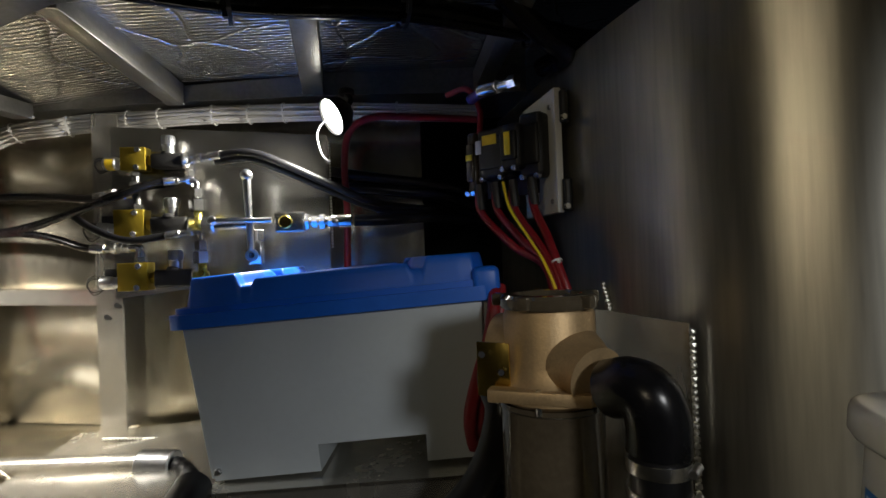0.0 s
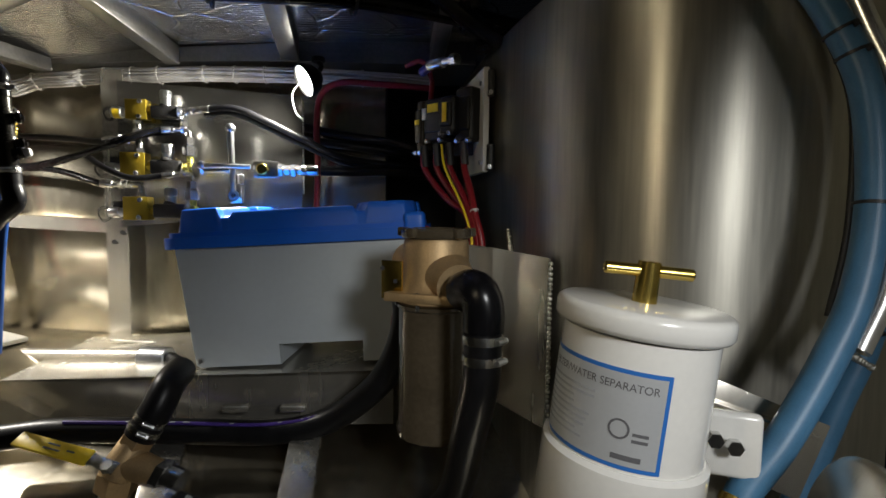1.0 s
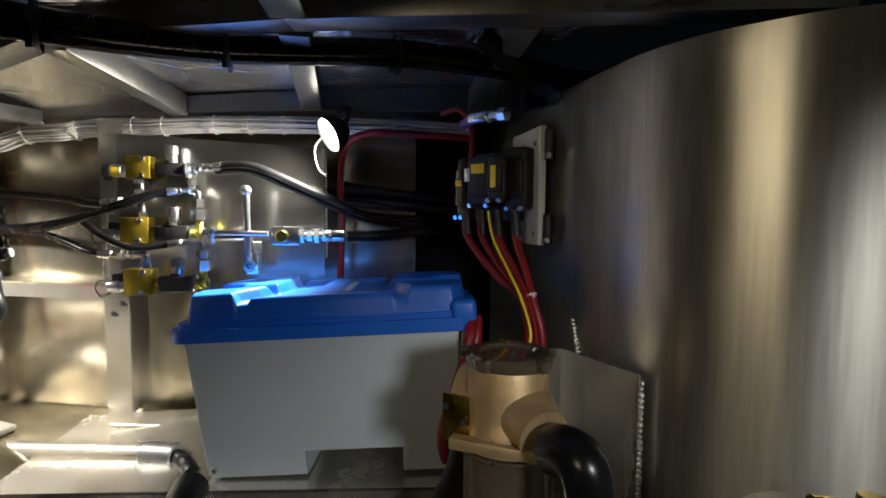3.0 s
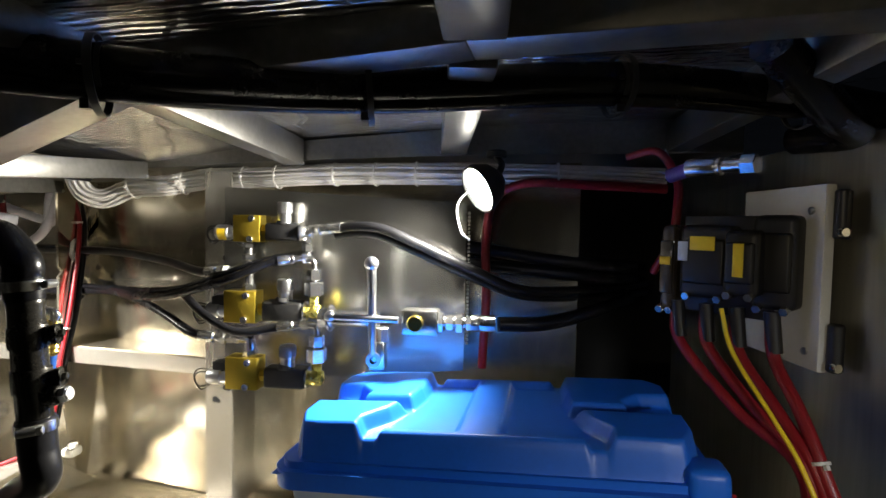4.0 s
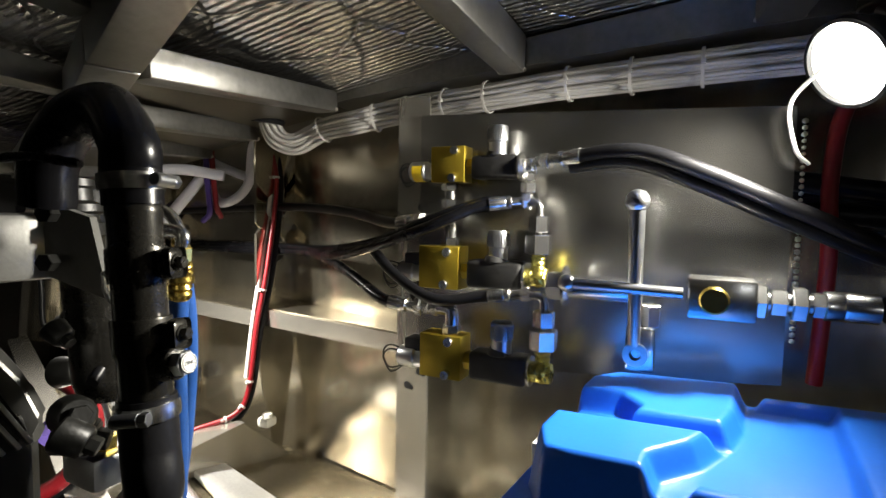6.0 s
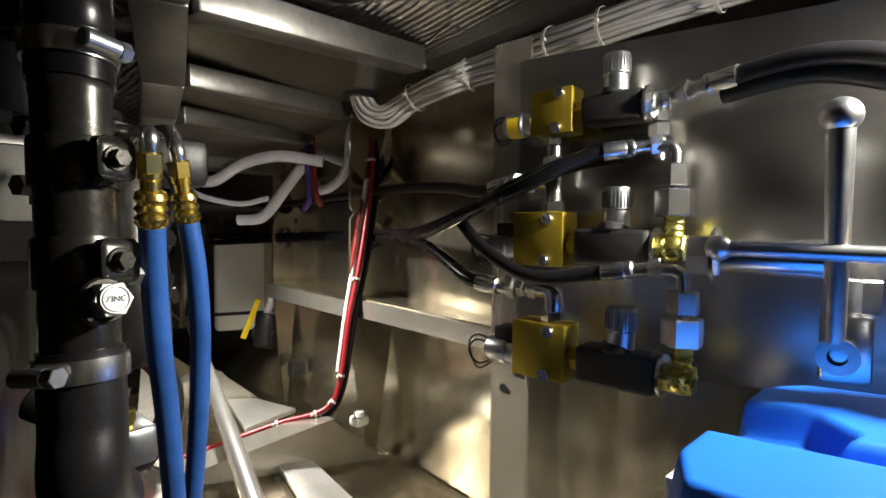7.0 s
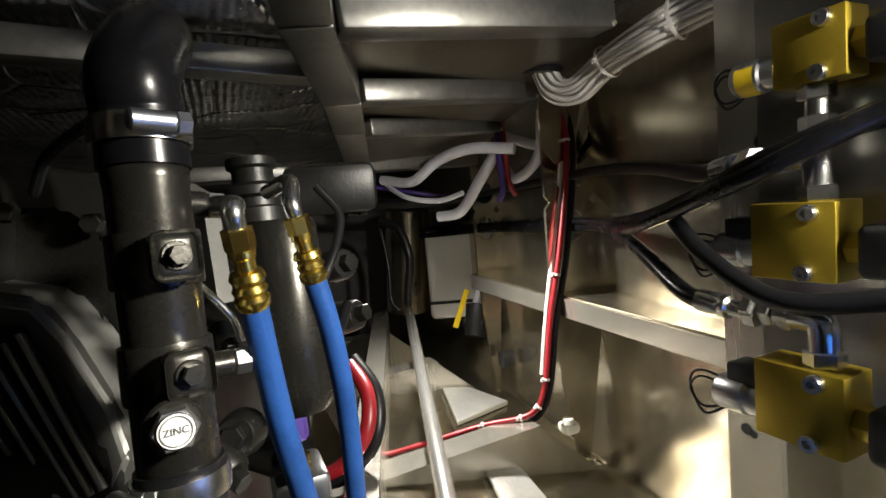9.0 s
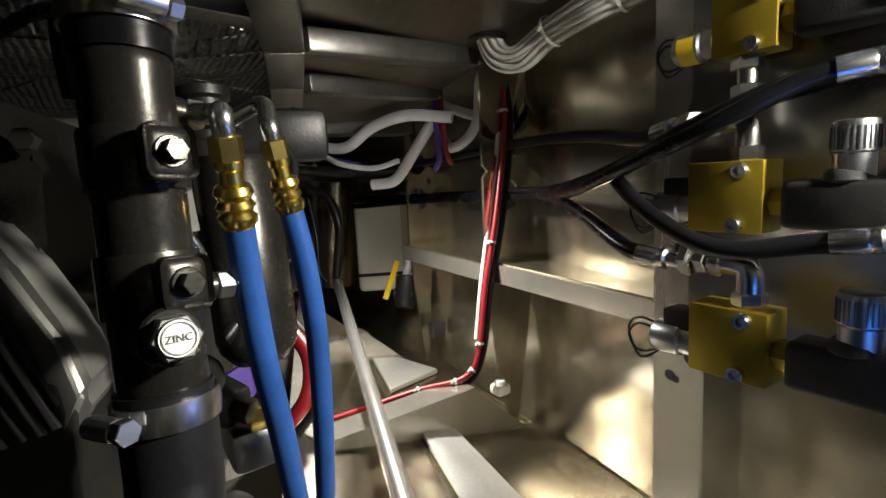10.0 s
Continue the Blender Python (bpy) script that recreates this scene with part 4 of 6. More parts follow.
# ---- fuse panel on the bulkhead ----
def fuse_panel():
    root = thing("fuse_panel", (0.13, 0.82, 0.71), "white backing board with black and yellow fuse holders on standoffs", "fuse panel")
    m = Matrix.Translation((0.128, 0.905, 0.715)) @ Matrix.Rotation(radians(6), 4, "Z")
    bm = B()
    add_box(bm, (0.014, 0.16, 0.235), m @ Matrix.Translation((0, 0, 0)), 0.002)
    part("backing_board", bm, WHITE_PLASTIC, root, "white plastic backing board")
    bm = B()
    bar(bm, (0.135, 0.90, 0.72), (0.035, 1.005, 0.72), 0.012, 0.15, (0, 0, 1), 0.002)
    part("fuse_rail", bm, BLACK, root)
    row = V((-0.70, 0.71, 0)).normalized()
    out = V((-0.71, -0.70, 0)).normalized()
    # a tall holder on the board, a smaller one in front of it, a wide one, and a clear terminal block
    for along, forward, w, h, lift, mat, tag in ((0.000, 0.000, 0.052, 0.125, 0.004, BLACK, None), (0.030, 0.026, 0.044, 0.088, 0.002, BLACK, (0.013, 0.044, 0.004)),
                                                 (0.085, 0.004, 0.072, 0.104, 0.000, BLACK, (0.034, 0.020, 0.026)), (0.140, 0.000, 0.024, 0.130, -0.012, GLASS_SMOKE, (0.016, 0.012, 0.010))):
        c = V((0.103, 0.868, 0.728 + lift)) + row * along + out * forward
        bm = B()
        add_box(bm, (w, h, 0.046), axis_matrix(c, out), 0.010, 4)
        holder = part("fuse_holder", bm, mat, root, "black fuse holder" if mat is BLACK else "clear terminal block")
        bm = B()
        add_box(bm, (w * 0.8, h * 0.62, 0.010), axis_matrix(c + out * 0.024, out), 0.004, 3)
        part("fuse_cover", bm, mat, holder)
        if tag:
            bm = B()
            add_box(bm, (tag[0], tag[1], 0.002), axis_matrix(c + out * 0.0295 + V((0, 0, tag[2])), out), 0.0005)
            part("fuse_label", bm, YELLOW, holder, "yellow fuse label")
        for e in (-0.3, 0.3):
            bm = B()
            hexagon(bm, c + row * (w * e) + out * 0.016 - V((0, 0, h * 0.47)), c + row * (w * e) + out * 0.030 - V((0, 0, h * 0.50)), 0.006)
            part("terminal_nut", bm, STEEL, holder)
    bm = B()
    add_box(bm, (0.014, 0.028, 0.002), axis_matrix(V((0.103, 0.868, 0.742)) + row * 0.112 + out * 0.0335, out), 0.0005)
    part("fuse_sticker", bm, LABEL_WHITE, root, "small white sticker")
    for z in (0.08, -0.085):
        bm = B()
        add_cyl(bm, m @ V((0.010, -0.086, z - 0.03)), m @ V((0.010, -0.086, z + 0.03)), 0.009, None, 14, 0.002)
        part("standoff", bm, BLACK, root)
        bm = B()
        add_cyl(bm, m @ V((0.004, -0.092, z - 0.022)), m @ V((0.004, -0.100, z - 0.022)), 0.006, None, 12, 0.001)
        part("standoff_bolt", bm, STEEL, root)
    for y, z in ((-0.06, 0.085), (-0.06, -0.095)):
        bm = B()
        add_cyl(bm, m @ V((-0.007, y, z)), m @ V((-0.011, y, z)), 0.005, None, 12, 0.001)
        part("board_screw", bm, STEEL_DULL, root)
    return root


fuse_panel()

def cable(name, pts, r, mat, label, group="battery cables", ties=()):
    root = thing(name, pts[0], label, "cable", group)
    bm = B()
    add_tube(bm, pts, r, 10, 7)
    part("sheath", bm, mat, root)
    path = spline(pts, 8)
    for k in ties:
        i = int(k * (len(path) - 2))
        tie(root, path[i], path[i + 1] - path[i], r * 1.15)
    return root


RC = "red battery cable leaving the fuse panel"
for k, (y, dx) in enumerate(((0.852, -0.004), (0.882, -0.034), (0.91, -0.062), (0.94, -0.090))):
    cable("red_cable", [(0.092 + dx, y, 0.665), (0.094 + dx, y - 0.006, 0.61), (0.098 - 0.016 * k, 0.80 + 0.018 * k, 0.555 - 0.006 * k), (0.105 - 0.006 * k, 0.765 + 0.006 * k, 0.50), (0.118 - 0.007 * k, 0.745 + 0.008 * k, 0.43), (0.12 - 0.007 * k, 0.745 + 0.008 * k, 0.30), (0.11, 0.76, 0.18)], 0.0078, RED, RC, ties=(0.5,) if k == 0 else ())
    b = B()
    add_cyl(b, (0.092 + dx, y, 0.668), (0.096 + dx, y - 0.004, 0.615), 0.0095, None, 12)
    solo("cable_boot", b, BLACK, (0.092 + dx, y, 0.66), "black heat-shrink boot on a red cable end", "cable boot", "cable boots")
cable("yellow_wire", [(0.040, 0.885, 0.665), (0.046, 0.86, 0.61), (0.068, 0.80, 0.545), (0.083, 0.765, 0.50), (0.095, 0.74, 0.44), (0.08, 0.735, 0.41), (0.045, 0.735, 0.415)], 0.003, YELLOW, "thin yellow wire beside the red cables")
cable("red_cable", [(-0.011, 0.750, 0.472), (-0.021, 0.721, 0.438), (-0.032, 0.712, 0.389), (-0.055, 0.715, 0.318), (-0.066, 0.727, 0.260), (-0.056, 0.766, 0.198)], 0.011, RED, "red battery cable leaving the battery box lid", ties=())
cable("red_cable", [(-0.002, 0.759, 0.469), (-0.006, 0.739, 0.435), (-0.017, 0.731, 0.385), (-0.038, 0.733, 0.312), (-0.048, 0.745, 0.253), (-0.039, 0.785, 0.190)], 0.011, RED, "red battery cable leaving the battery box lid")
cable("red_cable", [(-0.042, 1.081, 0.900), (-0.000, 1.047, 0.904), (0.024, 1.024, 0.855), (0.023, 1.015, 0.808), (0.016, 1.016, 0.752), (0.0, 1.05, 0.70)], 0.007, RED, "looped red cable at the deck edge")
cable("red_cable", [(0.03, 1.09, 0.845), (-0.10, 1.085, 0.850), (-0.22, 1.09, 0.852), (-0.275, 1.11, 0.82), (-0.288, 1.115, 0.74), (-0.285, 1.115, 0.64), (-0.29, 1.12, 0.50)], 0.0085, RED, "red cable clipped below the loom and down the frame")

# ---- raw water strainer on its bracket ----
def strainer():
    root = thing("water_strainer", (0.0, 0.50, 0.09), "cast bronze raw water strainer with smoked sight bowl", "strainer")
    ax = Matrix.Translation((0.0, 0.50, 0.0))
    bm = B()
    lathe(bm, [(0, 0.356), (0.058, 0.356), (0.068, 0.362), (0.068, 0.374), (0.058, 0.382), (0.054, 0.40), (0.053, 0.455), (0.050, 0.462), (0, 0.462)], ax, 40)
    body = part("strainer_body", bm, BRONZE, root, "rough cast bronze body")
    bm = B()
    o = V((0.012, 0.482, 0.405))
    lathe(bm, [(0, 0), (0.042, 0.0), (0.042, 0.015), (0.038, 0.030), (0.033, 0.042), (0.033, 0.058), (0, 0.058)], axis_matrix(o, V((0.033, 0.404, 0.389)) - o), 32)
    part("outlet_boss", bm, BRONZE, body)
    bm = B()
    lathe(bm, [(0, 0), (0.044, 0.0), (0.044, 0.03), (0.040, 0.05), (0, 0.055)], axis_matrix((-0.01, 0.52, 0.41), (-0.75, 0.65, 0)), 28)
    part("inlet_boss", bm, BRONZE, body)
    bm = B()
    lathe(bm, [(0, 0.462), (0.055, 0.462), (0.057, 0.466), (0.057, 0.474), (0.053, 0.478), (0.040, 0.478), (0.036, 0.474), (0, 0.474)], ax, 40)
    for k in range(5):
        a = 2 * math.pi * k / 5 + 0.2
        add_box(bm, (0.020, 0.014, 0.015), ax @ Matrix.Rotation(a, 4, "Z") @ Matrix.Translation((0.057, 0, 0.471)), 0.003)
    part("cover", bm, GLASS_SMOKE, root, "clear plastic cover with lugs")
    bm = B()
    lathe(bm, [(0, 0.135), (0.054, 0.135), (0.063, 0.142), (0.063, 0.156), (0.060, 0.160), (0.060, 0.348), (0.063, 0.351), (0.063, 0.356), (0, 0.356)], ax, 44)
    part("sight_bowl", bm, GLASS_SMOKE, root, "smoked cylindrical sight bowl")
    bm = B()
    add_box(bm, (0.11, 0.02, 0.014), Matrix.Translation((-0.03, 0.448, 0.372)) @ Matrix.Rotation(radians(-25), 4, "Z"), 0.002)
    part("mounting_lug", bm, BRONZE, body)
    bm = B()
    add_box(bm, (0.040, 0.004, 0.062), Matrix.Translation((-0.071, 0.485, 0.395)) @ Matrix.Rotation(radians(-35), 4, "Z"), 0.001)
    tab = part("mounting_tab", bm, BRASS, root, "drilled brass mounting tab")
    for p in ((-0.086, 0.474, 0.415), (-0.066, 0.469, 0.395)):
        bm = B()
        add_cyl(bm, V(p) + V((0, 0.004, 0)), V(p) + V((0, -0.001, 0)), 0.0035, None, 10)
        part("tab_hole", bm, BLACK, tab)
    for k in range(6):
        a = 2 * math.pi * k / 6
        bm = B()
        add_cyl(bm, (0.063 * math.cos(a), 0.5 + 0.063 * math.sin(a), 0.352), (0.063 * math.cos(a), 0.5 + 0.063 * math.sin(a), 0.380), 0.0035, None, 8)
        part("tie_bolt", bm, STEEL, root)
    return root


strainer()

bm = B()
slab(bm, [(0.125, 0.66, 0.13), (0.203, 0.545, 0.115), (0.203, 0.545, 0.425), (0.125, 0.66, 0.435)], (0.004, 0.003, 0))
slab(bm, [(0.125, 0.66, 0.13), (0.06, 0.62, 0.14), (0.06, 0.62, 0.445), (0.125, 0.66, 0.435)], (0.002, 0.005, 0))
bracket = solo("strainer_bracket", bm, ALU, (0.13, 0.62, 0.13), "folded aluminium bracket welded to the bulkhead", "bracket")
bm = B()
rnd = random.Random(3)
for i in range(34):
    bmesh.ops.create_icosphere(bm, subdivisions=1, radius=0.0045 * rnd.uniform(0.8, 1.2), matrix=Matrix.Translation((-0.13 + 0.205, -0.62 + 0.540, -0.13 + 0.125 + i * 0.0088)))
wb = new("weld_bead", mesh_of("weld_bead", bm, WELD))
wb.parent = bracket
tagged(wb, kind="stuff")
wb.location = (0.0, 0.0, 0.0)

# suction hose from the strainer to the seacock
def suction_hose():
    root = thing("suction_hose", (0.06, 0.41, 0.40), "thick black rubber suction hose with elbow and twin clamps", "hose", "floor hoses")
    bm = B()
    add_tube(bm, [(0.033, 0.404, 0.389), (0.041, 0.383, 0.395), (0.050, 0.367, 0.390), (0.055, 0.362, 0.369), (0.055, 0.362, 0.341)], 0.029, 22, 8)
    part("elbow", bm, RUBBER_GLOSS, root, "glossy black rubber elbow")
    e1 = V((0.054, 0.362, 0.331))
    for dz in (0.0, -0.028):
        clamp(root, e1 + V((0, 0, dz)), (0, 0, 1), 0.0275, 0.012, (0.7, -0.7, 0))
    bm = B()
    add_tube(bm, [e1 + V((0, 0, 0.02)), e1 + V((0, 0.0, -0.05)), e1 + V((-0.01, 0.03, -0.14)), (0.020, 0.462, 0.034), (-0.081, 0.507, -0.049), (-0.222, 0.537, -0.083), (-0.345, 0.550, -0.049), (-0.447, 0.561, -0.011)], 0.0265, 20, 8)
    part("hose_body", bm, RUBBER, root)
    for q in ((-0.429, 0.559, -0.018), (-0.458, 0.562, -0.009)):
        clamp(root, q, V((-0.447, 0.561, -0.011)) - V((-0.406, 0.557, -0.027)), 0.0265, 0.012)
    return root


suction_hose()

def marine_hose():
    pts = [(-0.825, 0.699, 0.059), (-0.708, 0.708, 0.066), (-0.488, 0.717, 0.054), (-0.316, 0.701, 0.054), (-0.199, 0.673, 0.087), (-0.107, 0.610, 0.171), (-0.065, 0.571, 0.246), (-0.046, 0.555, 0.321), (-0.05, 0.585, 0.36), (-0.04, 0.56, 0.41)]
    root = thing("marine_hose", pts[2], "black rubber marine hose with a blue printed stripe", "hose", "floor hoses")
    bm = B()
    add_tube(bm, pts, 0.025, 18, 8)
    part("hose_body", bm, RUBBER, root)
    bm = B()
    add_tube(bm, [V(p) + V((0, -0.012, 0.0215)) for p in pts[1:6]], 0.004, 8, 8)
    part("printed_stripe", bm, PURPLE, root, "dark blue printed stripe")
    path = spline([V(p) + V((0, -0.014, 0.025)) for p in pts[1:6]], 8)
    rnd = random.Random(8)
    for i in range(3, len(path) - 2):
        if rnd.random() < 0.5:
            continue
        d = path[i + 1] - path[i]
        bm = B()
        bar(bm, path[i], path[i] + d * rnd.uniform(0.3, 0.8), 0.003, 0.0012)
        part("print_bar", bm, FADED, root)
    return root


marine_hose()

# ---- seacock with yellow lever ----
def seacock():
    c = V((-0.573, 0.653, 0.029))
    root = thing("seacock", c, "bronze ball valve seacock with long yellow lever", "ball valve")
    up = (V((-0.500, 0.675, 0.156)) - c).normalized()
    side = (V((-0.416, 0.558, -0.028)) - V((-0.546, 0.591, 0.013))).normalized()
    bm = B()
    add_cyl(bm, c - up * 0.03, c + up * 0.04, 0.034, 0.028, 24, 0.004)
    hexagon(bm, c + up * 0.032, c + up * 0.052, 0.031)
    add_cyl(bm, c, c + side * 0.075, 0.029, 0.026, 24, 0.003)
    hexagon(bm, c - V((0.01, 0, 0.02)), c - V((0.02, 0, 0.06)), 0.036)
    part("valve_body", bm, BRONZE, root, "bronze tee body")
    bm = B()
    hexagon(bm, c + side * 0.070, c + side * 0.092, 0.030)
    add_cyl(bm, c + side * 0.09, c + side * 0.12, 0.026, None, 20)
    part("hose_tail", bm, STEEL, root)
    bm = B()
    add_cyl(bm, c - V((0.02, 0, 0.06)), c - V((0.045, -0.01, 0.26)), 0.027, None, 20)
    part("down_pipe", bm, STEEL_DULL, root, "grey pipe stub")
    bm = B()
    a, b = V((-0.739, 0.623, 0.091)), V((-0.602, 0.598, 0.062))
    bar(bm, a, b, 0.030, 0.008, (0, -0.5, 1), 0.0035)
    lev = part("lever_sleeve", bm, YELLOW, root, "yellow vinyl lever sleeve")
    bm = B()
    for u0, u1, off in ((0.40, 0.62, 0.004), (0.42, 0.58, -0.005), (0.70, 0.80, 0.0)):
        d = V((0, -0.003, 0.0042))
        q = (b - a).cross(V((0, -0.5, 1))).normalized() * off
        bar(bm, a.lerp(b, u0) + d + q, a.lerp(b, u1) + d + q, 0.003, 0.0006, (0, -0.5, 1))
    part("print_bars", bm, INK, lev)
    bm = B()
    bar(bm, b - (b - a).normalized() * 0.01, (-0.557, 0.592, 0.044), 0.022, 0.005, (0, -0.5, 1), 0.001)
    hexagon(bm, (-0.571, 0.595, 0.043), V((-0.571, 0.595, 0.043)) + V((0, -0.006, 0.010)), 0.011)
    part("lever_arm", bm, STEEL, root)
    bm = B()
    top = c + up * 0.05
    add_tube(bm, [top, top + up * 0.06, (-0.509, 0.697, 0.160), (-0.513, 0.758, 0.168)], 0.030, 18)
    part("riser_hose", bm, RUBBER, root, "short black rubber hose")
    for k in (0.016, 0.036):
        clamp(root, top + up * k, up, 0.030, 0.012, (0.3, -1, 0))
    return root


seacock()

# small fittings, pipe along the shelf, floor bars
bm = B()
add_cyl(bm, (-1.153, 1.036, 0.123), (-0.615, 0.937, 0.144), 0.022, None, 20, 0.002)
pipe_r = thing("wall_pipe", (-0.889, 0.962, 0.141), "polished aluminium pipe lying on the shelf", "pipe")
part("pipe_body", bm, ALU, pipe_r)
bm = B()
add_cyl(bm, (-0.681, 0.943, 0.144), (-0.610, 0.927, 0.145), 0.026, None, 20, 0.003)
part("coupling", bm, STEEL_DULL, pipe_r)
bm = B()
add_tube(bm, [(-0.610, 0.927, 0.145), (-0.581, 0.894, 0.146), (-0.550, 0.851, 0.145)], 0.014, 14, 6, ribs=0.12)
part("ribbed_end", bm, RUBBER, pipe_r)
for p0, p1 in (((-0.246, 0.715, 0.052), (-0.239, 0.538, -0.010)), ((-0.522, 0.718, 0.023), (-0.487, 0.571, -0.019))):
    bm = B()
    bar(bm, p0, p1, 0.06, 0.02, (0, 0, 1), 0.002)
    solo("floor_stringer", bm, ALU, p0, "aluminium channel stringer on the bottom plating", "stringer", "bottom stringers", "structure")
for p in ((-0.388, 0.711, 0.102), (-0.271, 0.701, 0.104)):
    bm = B()
    bar(bm, V(p) - V((0.025, 0, 0)), V(p) + V((0.025, 0, 0)), 0.02, 0.012, (0, 0, 1), 0.002)
    solo("hose_clip", bm, ALU, p, "short bright aluminium hose clip on the shelf flange", "clip", "hose clips")

# ---- fuel filter ----
def fuel_filter():
    ax = V((0.198, 0.19, 0.028))
    root = thing("fuel_filter", (0.198, 0.19, -0.02), "white enamel fuel filter canister with brass tee handle", "fuel filter")
    m = Matrix.Translation(ax)
    bm = B()
    lathe(bm, [(0, 0.388), (0.080, 0.3875), (0.082, 0.3865), (0.085, 0.384), (0.086, 0.380), (0.086, 0.368), (0.083, 0.364), (0.078, 0.362), (0.0, 0.355)], m, 56)
    part("lid", bm, WHITE_PAINT, root, "white lid")
    bm = B()
    lathe(bm, [(0, 0.36), (0.076, 0.36), (0.076, 0.235), (0, 0.235)], m, 56)
    can = part("canister", bm, WHITE_PAINT, root)
    bm = B()
    lathe(bm, [(0, 0.240), (0.078, 0.240), (0.0825, 0.236), (0.0825, 0.16), (0.079, 0.155), (0.079, 0.135), (0, 0.135)], m, 56)
    part("lower_body", bm, WHITE_PAINT, root)
    bm = B()
    lathe(bm, [(0, 0.136), (0.086, 0.136), (0.094, 0.130), (0.094, 0.085), (0.086, 0.07), (0.08, 0.04), (0.05, 0.03), (0, 0.03)], m, 56)
    base = part("filter_head", bm, WHITE_PAINT, root, "white cast filter head")
    for a in (200, 330, 60):
        bm = B()
        add_box(bm, (0.030, 0.034, 0.040), m @ Matrix.Rotation(radians(a), 4, "Z") @ Matrix.Translation((0.098, 0, 0.108)), 0.006, 3)
        part("mount_lug", bm, WHITE_PAINT, base)
    bm = B()
    lathe(bm, [(0.0835, 0.1365), (0.0865, 0.1365), (0.0865, 0.1385), (0.0835, 0.1385)], m, 56)
    part("seal_ring", bm, INK, base)
    for a in (-72, -100, -40):
        d = V((math.cos(radians(a)), math.sin(radians(a)), 0))
        bm = B()
        hexagon(bm, ax + d * 0.092 + V((0, 0, 0.10)), ax + d * 0.108 + V((0, 0, 0.10)), 0.013)
        part("port_plug", bm, STEEL if a == -40 else BLACK, base)
    bm = B()
    lathe(bm, [(0, 0.03), (0.06, 0.03), (0.062, 0.0), (0.045, -0.05), (0, -0.055)], m, 32)
    part("bowl", bm, RED, root, "dark red bowl below the head")
    bm = B()
    add_cyl(bm, ax + V((0, 0, 0.385)), ax + V((0, 0, 0.430)), 0.0125, 0.0115, 20, 0.001)
    q = V((0.98, -0.16, 0.02)).normalized() * 0.045
    add_cyl(bm, ax + V((0, 0, 0.420)) - q, ax + V((0, 0, 0.420)) + q, 0.0065, None, 16, 0.0015)
    part("tee_handle", bm, BRASS, root, "brass tee handle")
    # label wrapped on the can
    aim = math.atan2(-0.487, -0.258)
    R = 0.0764
    def wrap(u, z, off=0.0):
        a = aim + u / R
        return ax + V(((R + off) * math.cos(a), (R + off) * math.sin(a), z))
    def sheet(u0, u1, z0, z1, off):
        b = B()
        n = max(1, int(abs(u1 - u0) / 0.006))
        cols = [(b.verts.new(wrap(u0 + (u1 - u0) * i / n, z0, off)), b.verts.new(wrap(u0 + (u1 - u0) * i / n, z1, off))) for i in range(n + 1)]
        for c0, c1 in zip(cols, cols[1:]):
            b.faces.new((c0[0], c1[0], c1[1], c0[1]))
        return b
    u0, u1, z0, z1 = -0.125, 0.034, 0.243, 0.335
    label = part("label", sheet(u0, u1, z0, z1, 0.0004), LABEL_BLUE, can, "silver label with blue border")
    part("label_face", sheet(u0 + 0.004, u1 - 0.004, z0 + 0.004, z1 - 0.004, 0.0007), LABEL_WHITE, root)
    cu = bpy.data.curves.new("words", "FONT")
    cu.body, cu.size, cu.align_x = "FUEL FILTER/WATER SEPARATOR", 0.0105, "RIGHT"
    tmp = bpy.data.objects.new("words", cu)
    me = bpy.data.meshes.new_from_object(tmp)
    bpy.data.objects.remove(tmp)
    inv = root_inverse(root)
    for v in me.vertices:
        v.co = inv @ wrap(u1 - 0.010 + v.co.x * 0.92, 0.316 + v.co.y, 0.0010)
    me.materials.append(INK)
    w = new("label_words", me)
    w.parent = root
    b = B()
    rnd = random.Random(2)
    for i in range(9):
        z = 0.306 - i * 0.006
        e = rnd.uniform(-0.055, -0.03)
        part("print_line", sheet(-0.112, e, z, z + 0.0024, 0.0010), FADED, root)
    part("print_line", sheet(0.006, 0.020, 0.276, 0.279, 0.0010), INK, root)
    part("print_line", sheet(0.006, 0.020, 0.270, 0.273, 0.0010), INK, root)
    part("print_line", sheet(-0.010, 0.016, 0.252, 0.257, 0.0010), INK, root)
    b.free()
    b = B()
    for i in range(24):
        a0, a1 = 2 * math.pi * i / 24, 2 * math.pi * (i + 1) / 24
        q = [b.verts.new(wrap(-0.006 + r * math.cos(a), 0.280 + r * math.sin(a), 0.0010)) for r, a in ((0.0075, a0), (0.0095, a0), (0.0095, a1), (0.0075, a1))]
        b.faces.new(q)
    part("round_mark", b, INK, root)
    # the whole filter leans a little on its bracket
    root.location = root.location + V((-0.054, 0, 0))
    root.rotation_euler = (radians(1.0), radians(6.0), 0.0)
    return root


fuel_filter()

